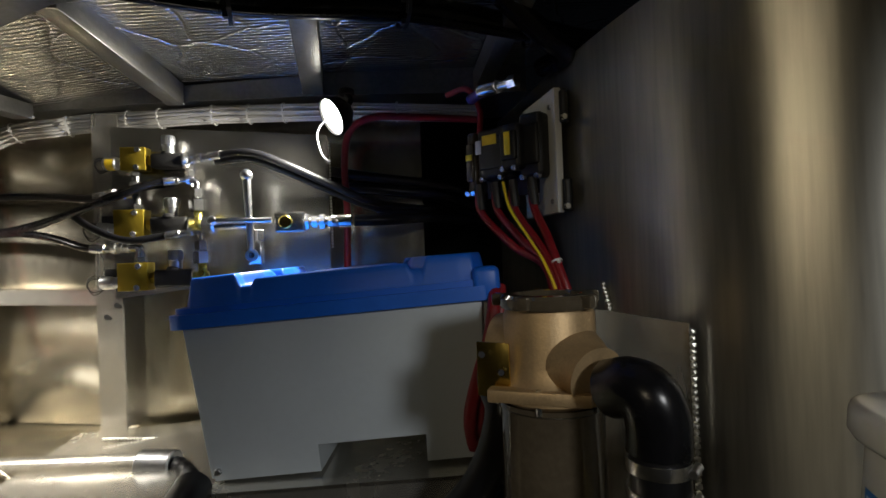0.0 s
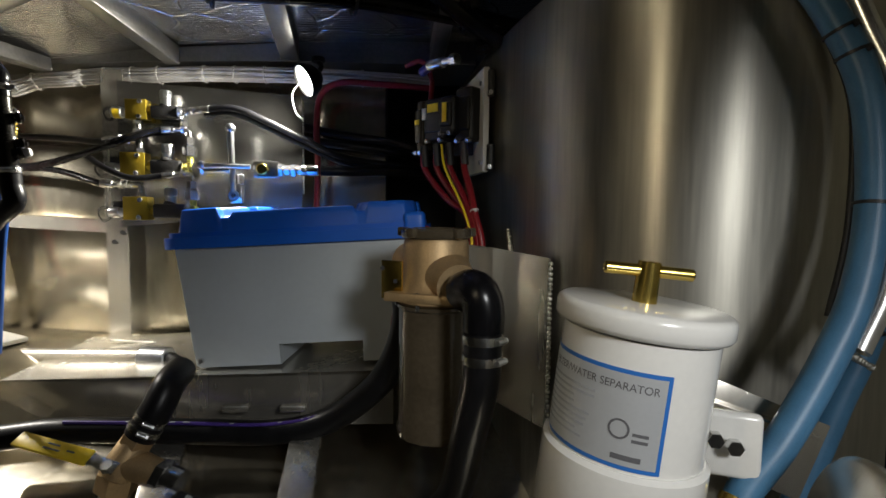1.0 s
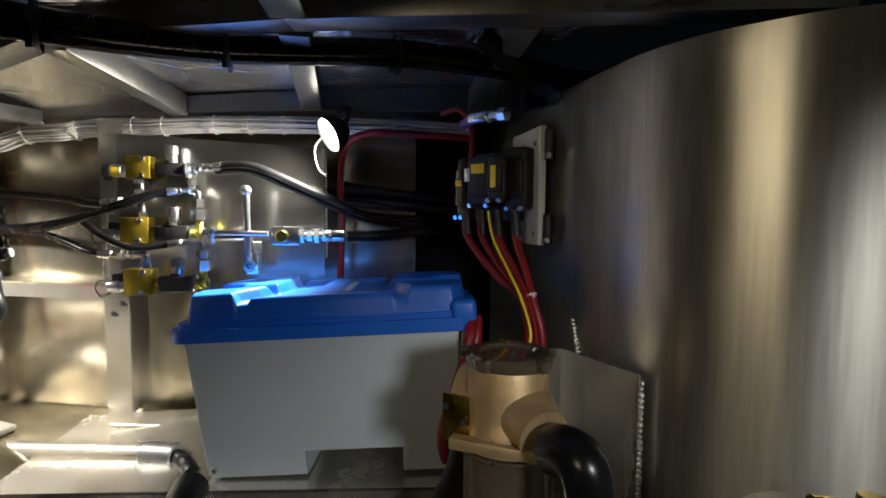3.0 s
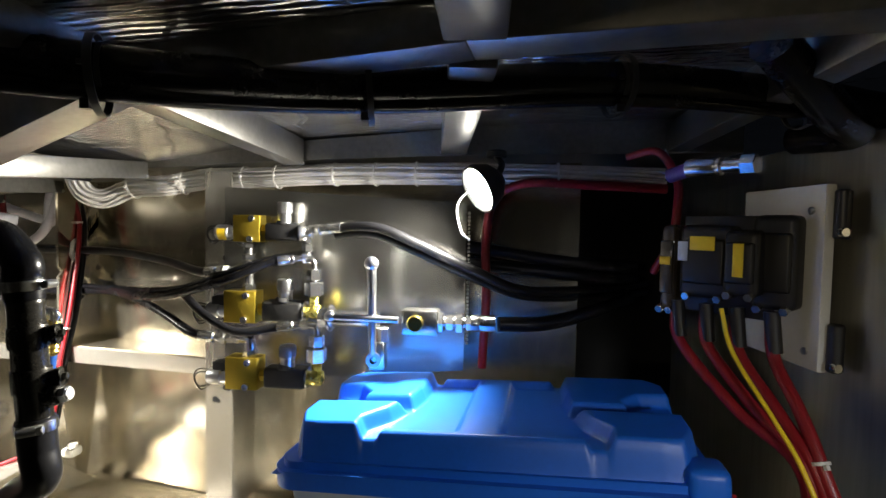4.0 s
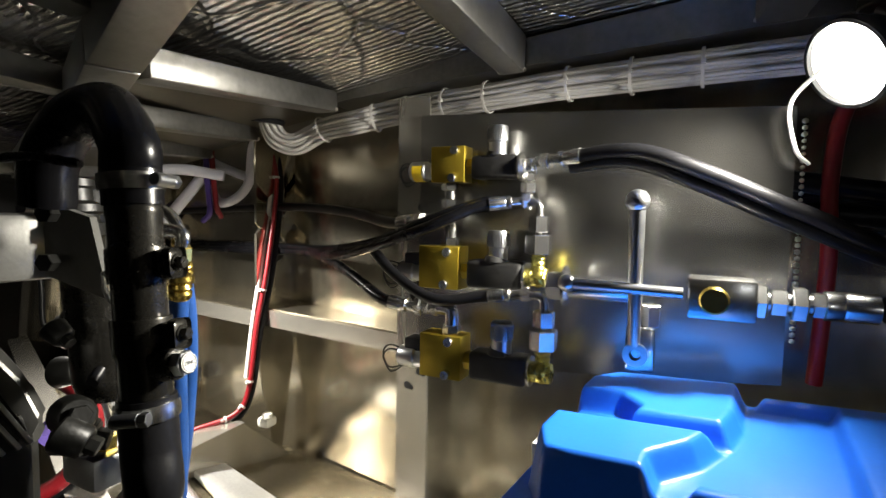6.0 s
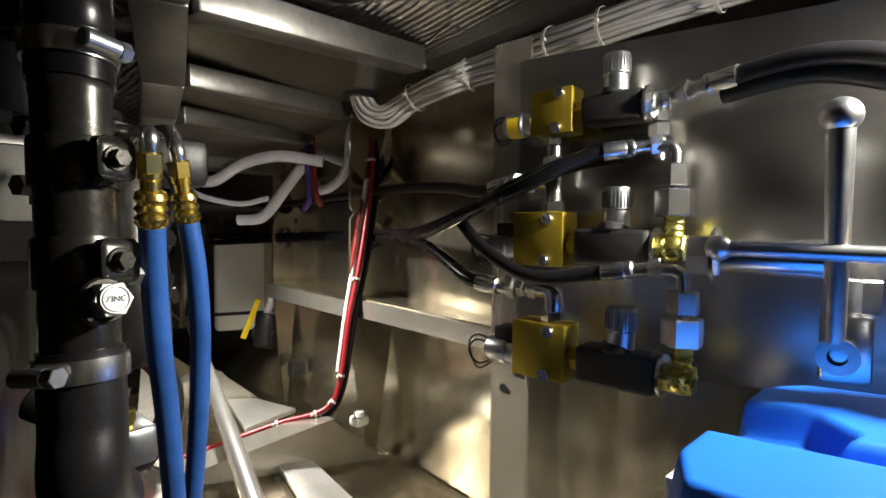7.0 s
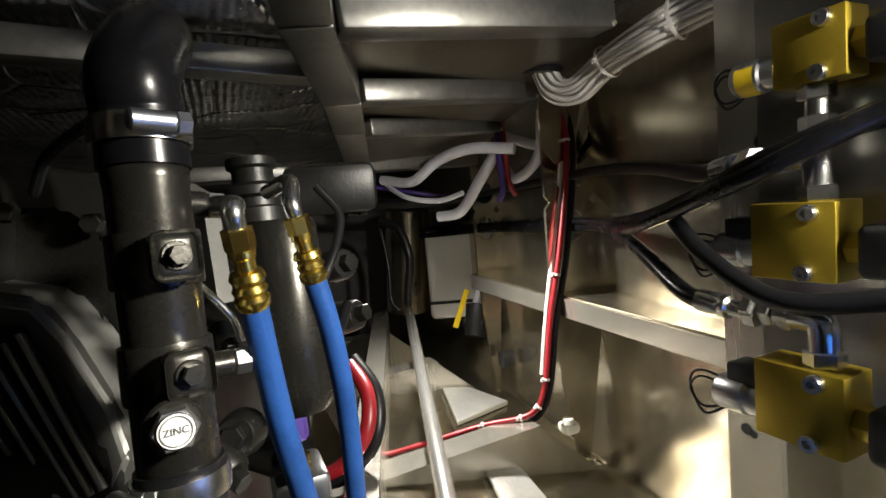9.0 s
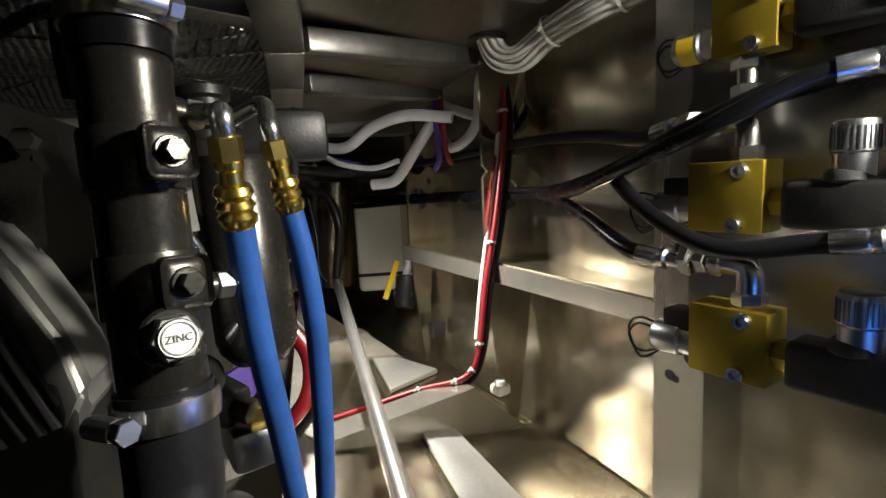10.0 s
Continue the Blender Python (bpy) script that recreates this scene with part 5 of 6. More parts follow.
# filter bracket and frame post
def filter_bracket():
    root = thing("filter_bracket", (0.33, 0.25, 0.2), "aluminium channel with white cast ear holding the filter", "bracket")
    bm = B()
    bar(bm, (0.294, 0.277, 0.262), (0.444, 0.239, 0.203), 0.10, 0.004, (0, 1, 0), 0.001)
    bar(bm, (0.288, 0.269, 0.287), (0.435, 0.232, 0.242), 0.004, 0.03, (0, 1, 0), 0.001)
    part("channel", bm, ALU, root)
    bm = B()
    add_box(bm, (0.062, 0.016, 0.075), Matrix.Translation((0.308, 0.204, 0.249)) @ Matrix.Rotation(radians(-25), 4, "Z"), 0.007, 3)
    ear = part("ear", bm, WHITE_PAINT, root, "white cast mounting ear")
    for p in ((0.301, 0.190, 0.254), (0.280, 0.193, 0.262)):
        bm = B()
        hexagon(bm, p, V(p) + V((-0.003, -0.010, 0)), 0.009)
        part("ear_bolt", bm, STEEL, ear)


filter_bracket()
bm = B()
add_tube(bm, [(0.480, 0.305, 0.850), (0.519, 0.285, 0.743), (0.545, 0.266, 0.657), (0.546, 0.250, 0.533), (0.521, 0.238, 0.420), (0.480, 0.228, 0.345)], 0.0135, 20, 8)
tube = thing("grab_tube", (0.480, 0.228, 0.345), "bent bare aluminium tube beside the blue fuel hose", "tube")
part("tube_body", bm, TUBE_METAL, tube)
weld(tube, (0.478, 0.232, 0.338), (0.520, 0.245, 0.318), 0.005)
bm = B()
add_box(bm, (0.012, 0.030, 0.042), Matrix.Translation((0.536, 0.268, 0.395)), 0.005, 3)
part("tube_foot", bm, ALU, tube)


def deck_pipe():
    root = thing("deck_pipe", (0.40, 0.076, 0.17), "large bare aluminium pipe with a rounded flange and rippled weld", "pipe")
    a, b = V((0.350, 0.085, 0.190)), V((0.47, 0.040, 0.170))
    d = (b - a).normalized()
    bm = B()
    lathe(bm, [(0.0, 0.0), (0.046, 0.0), (0.050, 0.003), (0.050, 0.05), (0.052, 0.10), (0.052, 0.13), (0, 0.13)], axis_matrix(a, d), 36)
    part("pipe_body", bm, ALU, root)
    bm = B()
    lathe(bm, [(0.0, -0.010), (0.088, -0.010), (0.094, -0.006), (0.094, 0.0), (0.088, 0.004), (0.052, 0.004), (0.050, 0.0)], axis_matrix(a, d), 48)
    part("flange", bm, ALU, root)
    bm = B()
    x = frame_of(d)
    for i in range(44):
        t = 2 * math.pi * i / 44
        bmesh.ops.create_icosphere(bm, subdivisions=1, radius=0.0062, matrix=Matrix.Translation(a + x.to_3x3() @ V((0.053 * math.cos(t), 0.053 * math.sin(t), 0.006))))
    tagged(part("weld_bead", bm, WELD, root), kind="stuff")
    for k in range(6):
        t = 2 * math.pi * (k + 0.3) / 6
        c = a + x.to_3x3() @ V((0.074 * math.cos(t), 0.074 * math.sin(t), 0.004))
        bm = B()
        hexagon(bm, c, c + d * 0.007, 0.0075)
        part("flange_bolt", bm, STEEL, root)


deck_pipe()


def blue_fuel_hose(name, pts, r, end=None):
    root = thing(name, pts[0], "steel-blue rubber fuel hose tied to the frame post", "hose", "fuel hoses")
    bm = B()
    add_tube(bm, pts, r, 18, 8)
    part("hose_body", bm, STEEL_BLUE_HOSE, root)
    path = spline(pts, 8)
    for i in (9, 12, 25):
        if i + 1 < len(path):
            tie(root, path[i], path[i + 1] - path[i], r * 1.05, BLACK)
    if end:
        d = (path[-1] - path[-3]).normalized()
        p = path[-1]
        bm = B()
        lathe(bm, [(r * 0.9, -0.02), (r * 1.15, -0.02), (r * 1.2, -0.012), (r * 1.05, -0.008), (r * 1.2, -0.003), (r * 1.05, 0.002), (r * 1.2, 0.008), (r * 0.9, 0.012), (r * 0.8, 0.03), (0, 0.03)], axis_matrix(p, d), 20)
        hexagon(bm, p + d * 0.028, p + d * 0.055, r * 0.95)
        part("brass_fitting", bm, BRASS, root, "brass hose fitting")
    return root


blue_fuel_hose("fuel_hose", [(0.436, 0.304, 0.818), (0.477, 0.285, 0.743), (0.505, 0.266, 0.657), (0.505, 0.247, 0.533), (0.479, 0.231, 0.420), (0.434, 0.219, 0.336), (0.371, 0.204, 0.251), (0.326, 0.199, 0.199), (0.309, 0.192, 0.171)], 0.018, True)
blue_fuel_hose("fuel_hose", [(0.573, 0.374, 0.843), (0.621, 0.361, 0.732), (0.634, 0.349, 0.572), (0.592, 0.317, 0.367), (0.542, 0.313, 0.242), (0.496, 0.309, 0.132), (0.458, 0.306, 0.038)], 0.018)

# black wire and blue air line at the corner of the deck edge
cable("black_cable", [(0.477, 0.362, 0.825), (0.523, 0.341, 0.736), (0.543, 0.322, 0.643), (0.538, 0.311, 0.491), (0.512, 0.305, 0.370)], 0.004, BLACK, "thin black cable beside the blue fuel hoses", "thin cables")
hose("air_line", [(-0.004, 0.977, 0.856), (0.019, 0.944, 0.864), (0.045, 0.912, 0.864)], 0.011, PURPLE, "dark blue air line with plated coupling", "hose", "air lines", ends=(1,), ferrule=0.09)
hose("overhead_hose", [(-0.024, 0.667, 0.947), (0.090, 0.756, 0.902), (0.153, 0.820, 0.894), (0.135, 0.902, 0.899)], 0.02, RUBBER_GLOSS, "thick black rubber hose slung under the deck beams", "hose", "overhead hoses")

# ---- engine ----
def engine():
    root = thing("marine_engine", (-1.15, 0.45, 0.0), "grey painted marine diesel engine with dark castings", "engine")
    # block and head behind the visible pipework
    m = Matrix.Translation((-1.18, 0.50, 0.36)) @ Matrix.Rotation(radians(166), 4, "Z")
    bm = B()
    add_box(bm, (0.74, 0.36, 0.42), m, 0.02, 2)
    part("engine_block", bm, ENGINE_DARK, root, "dark engine block")
    bm = B()
    add_box(bm, (0.70, 0.28, 0.16), m @ Matrix.Translation((0.0, 0.04, 0.28)), 0.02, 2)
    part("cylinder_head", bm, ENGINE_DARK, root)
    # riser pipe
    p1, p0 = V((-0.735, 0.616, 0.702)), V((-0.723, 0.615, 0.561))
    ax = p1 - p0
    h = ax.length
    R = 0.0152
    mm = axis_matrix(p0, ax)
    bm = B()
    lathe(bm, [(0, 0), (R * 0.94, 0), (R, 0.003), (R, h * 0.86), (R * 1.03, h * 0.88), (R * 1.03, h * 0.91), (R * 0.93, h * 0.93), (R * 0.93, h), (0, h)], mm, 36)
    pipe = part("riser_pipe", bm, ENGINE, root, "grey painted coolant pipe")
    for k0, k1 in ((0.585, 0.735), (0.275, 0.43)):
        bm = B()
        lathe(bm, [(R, h * k0), (R * 1.10, h * k0), (R * 1.12, h * (k0 + 0.01)), (R * 1.12, h * (k1 - 0.01)), (R * 1.10, h * k1), (R, h * k1)], mm, 36)
        band = part("saddle_band", bm, ENGINE, pipe)
        toward = (V((-0.55, 0.56, 0.66)) - p0)
        toward = (toward - ax.normalized() * toward.dot(ax.normalized())).normalized()
        turned = Matrix.Rotation(radians(38), 3, ax.normalized()) @ toward
        c = p0 + ax * ((k0 + k1) / 2) + turned * R * 1.12
        bm = B()
        add_box(bm, (0.013, 0.016, 0.014), axis_matrix(c + turned * 0.001, turned, ax), 0.003, 2)
        add_box(bm, (0.017, 0.019, 0.003), axis_matrix(c + turned * 0.007, turned, ax), 0.004, 3)
        part("saddle_pad", bm, ENGINE, band)
        bm = B()
        add_cyl(bm, c + turned * 0.008, c + turned * 0.0094, 0.0055, None, 18, 0.0004)
        hexagon(bm, c + turned * 0.0094, c + turned * 0.0135, 0.0040)
        part("saddle_bolt", bm, ENGINE, band)
    # zinc plug
    z0 = V((-0.709, 0.617, 0.594))
    to = (V((-0.683, 0.621, 0.598)) - z0).normalized()
    face = V((-0.690, 0.619, 0.598))
    bm = B()
    add_cyl(bm, face - to * 0.022, face - to * 0.008, 0.0105, 0.0098, 24, 0.001)
    part("zinc_boss", bm, ENGINE, pipe)
    bm = B()
    hexagon(bm, face - to * 0.010, face - to * 0.001, 0.0078)
    add_cyl(bm, face - to * 0.002, face, 0.0062, None, 24, 0.0006)
    plug = part("zinc_plug", bm, STEEL_DULL, root, "hexagonal anode plug")
    bm = B()
    add_cyl(bm, face - to * 0.0005, face + to * 0.0003, 0.0058, None, 28)
    part("plug_cap", bm, WHITE_PLASTIC, plug, "white plug cap")
    side = (V((-0.684, 0.634, 0.599)) - V((-0.690, 0.619, 0.598))).normalized()
    side = (side - to * side.dot(to)).normalized()
    upv = to.cross(side).normalized()
    tm = Matrix.Translation(face + to * 0.0006)
    for i in range(3):
        tm[i][0], tm[i][1], tm[i][2] = side[i], upv[i], to[i]
    text_mesh("plug_word", "ZINC", 0.0034, tm, INK, root, 0.0001)
    bm = B()
    lathe(bm, [(0.0048, 0), (0.0051, 0), (0.0051, 0.0002), (0.0048, 0.0002)], axis_matrix(face + to * 0.0005, to), 28)
    part("plug_ring", bm, INK, plug)
    # rubber bend above and hose below
    up = ax.normalized()
    bm = B()
    add_tube(bm, [p1 - up * 0.012, p1 + up * 0.010, p1 + up * 0.026, (-0.768, 0.622, 0.752), (-0.797, 0.615, 0.744), (-0.812, 0.609, 0.718), (-0.818, 0.610, 0.690)], 0.0168, 22, 8)
    part("rubber_bend", bm, RUBBER_GLOSS, root, "glossy black rubber bend")
    clamp(pipe, p1 + up * 0.002, up, 0.0171, 0.010, (0.25, 0.1, 0))
    bm = B()
    add_tube(bm, [p0 + up * 0.012, p0 - up * 0.02, p0 - up * 0.05, (-0.765, 0.635, 0.481), (-0.805, 0.638, 0.445), (-0.883, 0.647, 0.408)], 0.0166, 22, 8)
    part("lower_hose", bm, RUBBER, root, "black rubber hose")
    clamp(pipe, p0 + up * 0.004, up, 0.0169, 0.010, (0.3, -0.5, 0))
    # bracket plate with two bolts
    bm = B()
    slab(bm, [(-0.847, 0.621, 0.693), (-0.813, 0.633, 0.682), (-0.796, 0.635, 0.623), (-0.842, 0.618, 0.640)], (-0.006, 0.008, 0))
    br = part("bracket_plate", bm, ENGINE_COVER, root, "grey bracket plate")
    for p in ((-0.834, 0.620, 0.684), (-0.831, 0.618, 0.650)):
        bm = B()
        hexagon(bm, p, V(p) + V((0.004, -0.008, 0.0)), 0.0065)
        part("bracket_bolt", bm, ENGINE_DARK, br)
    bm = B()
    add_box(bm, (0.10, 0.08, 0.055), Matrix.Translation((-0.956, 0.651, 0.656)), 0.006, 2)
    part("manifold", bm, ENGINE_COVER, root)
    # tall side cover behind the pipe
    bm = B()
    slab(bm, [(-0.891, 0.520, 0.687), (-0.875, 0.555, 0.685), (-0.851, 0.580, 0.664), (-0.835, 0.577, 0.600), (-0.846, 0.556, 0.622), (-0.876, 0.519, 0.637)], (-0.05, -0.01, 0))
    bmesh.ops.bevel(bm, geom=bm.edges[:], offset=0.004, segments=2, affect="EDGES")
    part("side_cover", bm, ENGINE, root)
    for p in ((-0.866, 0.528, 0.635), (-0.848, 0.576, 0.673), (-0.875, 0.530, 0.684)):
        bm = B()
        hexagon(bm, p, V(p) + V((0.008, -0.002, 0)), 0.006)
        part("cover_bolt", bm, ENGINE_DARK, root)
    # ribbed cover
    outline = [(-0.851, 0.491, 0.650), (-0.817, 0.551, 0.636), (-0.805, 0.565, 0.618), (-0.787, 0.583, 0.582), (-0.779, 0.590, 0.556), (-0.781, 0.582, 0.539), (-0.792, 0.558, 0.518), (-0.838, 0.479, 0.519)]
    bm = B()
    slab(bm, outline, (-0.045, 0.012, 0.0))
    bmesh.ops.bevel(bm, geom=bm.edges[:], offset=0.006, segments=3, affect="EDGES")
    cov = part("ribbed_cover", bm, ENGINE_COVER, root, "grey cover with long slanted ribs")
    inner = [(-0.835, 0.504, 0.633), (-0.813, 0.544, 0.624), (-0.795, 0.564, 0.590), (-0.781, 0.577, 0.555), (-0.783, 0.571, 0.544), (-0.791, 0.554, 0.537), (-0.826, 0.499, 0.567)]
    bm = B()
    slab(bm, inner, (-0.004, 0.001, 0.0))
    part("recessed_panel", bm, ENGINE_DARK, cov)
    starts = ((-0.809, 0.546, 0.621), (-0.812, 0.539, 0.617), (-0.815, 0.532, 0.612), (-0.818, 0.525, 0.606), (-0.819, 0.520, 0.595), (-0.819, 0.519, 0.583))
    ends = ((-0.778, 0.577, 0.547), (-0.780, 0.572, 0.545), (-0.784, 0.566, 0.543), (-0.787, 0.559, 0.541), (-0.790, 0.553, 0.539), (-0.794, 0.544, 0.538))
    # ribs get brighter steel than the cover, painting in light on their edges
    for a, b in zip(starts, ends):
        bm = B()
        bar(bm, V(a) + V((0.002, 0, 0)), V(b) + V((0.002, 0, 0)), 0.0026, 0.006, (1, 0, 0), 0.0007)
        part("rib", bm, STEEL_DULL, cov, "rib in brighter steel standing in for light on its edge")
    # stub pipes from the riser
    for q0, q1, r in (((-0.752, 0.619, 0.677), (-0.755, 0.636, 0.675), 0.0068), ((-0.743, 0.623, 0.604), (-0.747, 0.639, 0.603), 0.0065)):
        bm = B()
        add_cyl(bm, q0, q1, r, r * 0.92, 18, 0.001)
        st = part("stub_pipe", bm, ENGINE, pipe)
        d = (V(q1) - V(q0)).normalized()
        bm = B()
        hexagon(bm, V(q1), V(q1) + d * 0.007, r * 0.95)
        part("stub_nut", bm, STEEL_DULL, st)
    # upright canister
    c0, c1 = V((-0.879, 0.683, 0.520)), V((-0.894, 0.680, 0.664))
    d = c1 - c0
    hh = d.length
    bm = B()
    lathe(bm, [(0, 0), (0.018, 0.002), (0.026, 0.012), (0.028, 0.02), (0.028, hh - 0.005), (0.026, hh), (0, hh)], axis_matrix(c0, d), 28)
    can = part("oil_canister", bm, ENGINE, root)
    bm = B()
    lathe(bm, [(0, 0), (0.022, 0), (0.022, 0.010), (0.018, 0.012), (0.018, 0.018), (0.023, 0.020), (0.023, 0.026), (0.015, 0.030), (0.015, 0.040), (0.018, 0.042), (0.018, 0.048), (0, 0.050)], axis_matrix(c1 + V((-0.004, -0.012, 0)), d), 28)
    part("canister_cap", bm, ENGINE_DARK, can, "black ringed filler cap")
    # alternator-like housing and small bits towards the far end
    bm = B()
    add_box(bm, (0.09, 0.05, 0.085), axis_matrix((-1.030, 0.752, 0.694), V((-1.030, 0.752, 0.694)) - V((-0.5, 0.64, 0.66))), 0.010, 2)
    part("housing", bm, ENGINE_DARK, root)
    for k in range(7):
        bm = B()
        bar(bm, V((-1.001, 0.760, 0.717)) + V((0, 0, -0.0085 * k)), V((-1.012, 0.783, 0.716)) + V((0, 0, -0.0085 * k)), 0.003, 0.004)
        part("housing_fin", bm, ENGINE, root)
    rnd = random.Random(12)
    for p, r in (((-1.052, 0.757, 0.610), 0.020), ((-1.010, 0.720, 0.565), 0.016), ((-1.113, 0.778, 0.538), 0.022), ((-1.051, 0.736, 0.504), 0.018), ((-0.863, 0.636, 0.590), 0.010), ((-0.846, 0.636, 0.529), 0.016), ((-0.878, 0.656, 0.498), 0.018), ((-0.827, 0.627, 0.518), 0.014)):
        bm = B()
        dd = V((rnd.uniform(0.3, 1), rnd.uniform(-0.3, 0.6), rnd.uniform(-0.4, 0.4)))
        add_cyl(bm, V(p) - dd.normalized() * r, V(p) + dd.normalized() * r * 0.6, r, r * 0.85, 18, 0.002)
        hexagon(bm, V(p) + dd.normalized() * r * 0.6, V(p) + dd.normalized() * r * 1.2, r * 0.5)
        part("pump_body", bm, ENGINE_DARK, root)
    for pts, r, mt in (([(-0.776, 0.621, 0.645), (-0.792, 0.631, 0.630), (-0.797, 0.641, 0.614), (-0.805, 0.644, 0.600)], 0.0022, STEEL),
                       ([(-0.845, 0.550, 0.691), (-0.830, 0.562, 0.709), (-0.798, 0.586, 0.719), (-0.763, 0.602, 0.715)], 0.0028, RUBBER_GLOSS),
                       ([(-0.910, 0.706, 0.604), (-0.925, 0.726, 0.633), (-0.945, 0.739, 0.666), (-0.954, 0.723, 0.693)], 0.004, RUBBER),
                       ([(-0.860, 0.656, 0.546), (-0.874, 0.679, 0.562), (-0.922, 0.718, 0.561), (-0.977, 0.745, 0.578)], 0.005, RUBBER)):
        bm = B()
        add_tube(bm, pts, r, 12, 8, ribs=0.15 if r == 0.0028 else 0.0, rib_pitch=1)
        part("engine_line", bm, mt, root)
    # base, mount and pan glimpsed under the hoses
    bm = B()
    add_box(bm, (0.05, 0.04, 0.03), Matrix.Translation((-0.884, 0.674, 0.465)), 0.006, 2)
    part("mount_block", bm, STEEL_DULL, root, "plated engine mount")
    bm = B()
    hexagon(bm, (-0.875, 0.674, 0.480), V((-0.875, 0.674, 0.480)) + V((0, 0, 0.012)), 0.009)
    part("mount_nut", bm, BRASS, root)
    bm = B()
    slab(bm, [(-0.951, 0.651, 0.484), (-0.953, 0.688, 0.498), (-0.948, 0.689, 0.469), (-0.939, 0.664, 0.465)], (-0.01, 0.005, 0))
    part("blue_bracket", bm, PURPLE, root, "blue painted bracket")
    return root


engine()


# ---- blue hoses off the engine ----
def engine_hose(pts, r, elbow):
    root = thing("coolant_hose", pts[0], "bright blue rubber hose with brass fitting on the engine", "hose", "blue engine hoses")
    bm = B()
    add_tube(bm, pts, r, 18, 8)
    part("hose_body", bm, BLUE_HOSE, root)
    p, d = V(pts[0]), (V(pts[0]) - V(pts[1])).normalized()
    bm = B()
    lathe(bm, [(r, -0.002), (r * 1.22, 0.0), (r * 1.25, 0.003), (r * 1.0, 0.005), (r * 1.25, 0.0075), (r * 1.0, 0.010), (r * 1.25, 0.013), (r * 1.1, 0.016), (r * 0.75, 0.017), (r * 0.75, 0.022), (r * 0.9, 0.023), (r * 0.9, 0.027), (0, 0.027)], axis_matrix(p, d), 22)
    f = part("brass_ferrule", bm, BRASS, root, "ribbed brass ferrule")
    bm = B()
    hexagon(bm, p + d * 0.026, p + d * 0.036, r * 1.05)
    part("brass_nut", bm, BRASS, f)
    bm = B()
    add_tube(bm, [p + d * 0.034, p + d * 0.044, V(elbow[0]), V(elbow[1])], r * 0.72, 14, 6)
    part("elbow_fitting", bm, STEEL, root, "plated elbow")
    return root


engine_hose([(-0.741, 0.650, 0.629), (-0.748, 0.653, 0.600), (-0.756, 0.658, 0.559), (-0.767, 0.666, 0.512), (-0.792, 0.681, 0.409), (-0.828, 0.708, 0.223)], 0.0064, ((-0.747, 0.647, 0.674), (-0.754, 0.638, 0.675)))
engine_hose([(-0.784, 0.685, 0.632), (-0.789, 0.692, 0.598), (-0.798, 0.698, 0.549), (-0.812, 0.701, 0.479), (-0.843, 0.706, 0.369), (-0.888, 0.716, 0.198)], 0.0064, ((-0.798, 0.679, 0.687), (-0.824, 0.669, 0.683)))

# ---- far bay: tank, conduits, cables, pump ----
def expansion_tank():
    root = thing("expansion_tank", (-1.849, 1.266, 0.321), "white plastic tank held by a black strap", "tank")
    v = (V((-0.52, 0.606, 0.64)) - V((-1.861, 1.283, 0.466))).normalized()
    v.z = 0
    m = axis_matrix((-1.879, 1.292, 0.460), v)
    bm = B()
    add_box(bm, (0.165, 0.275, 0.10), m, 0.016, 3)
    part("tank_body", bm, WHITE_PLASTIC, root)
    bm = B()
    add_box(bm, (0.168, 0.010, 0.104), m @ Matrix.Translation((0, -0.085, 0)), 0.002)
    part("strap", bm, BLACK, root, "black retaining strap")
    bm = B()
    add_cyl(bm, (-1.897, 1.265, 0.613), (-1.900, 1.269, 0.647), 0.03, None, 18, 0.003)
    part("cap", bm, BLACK, root)


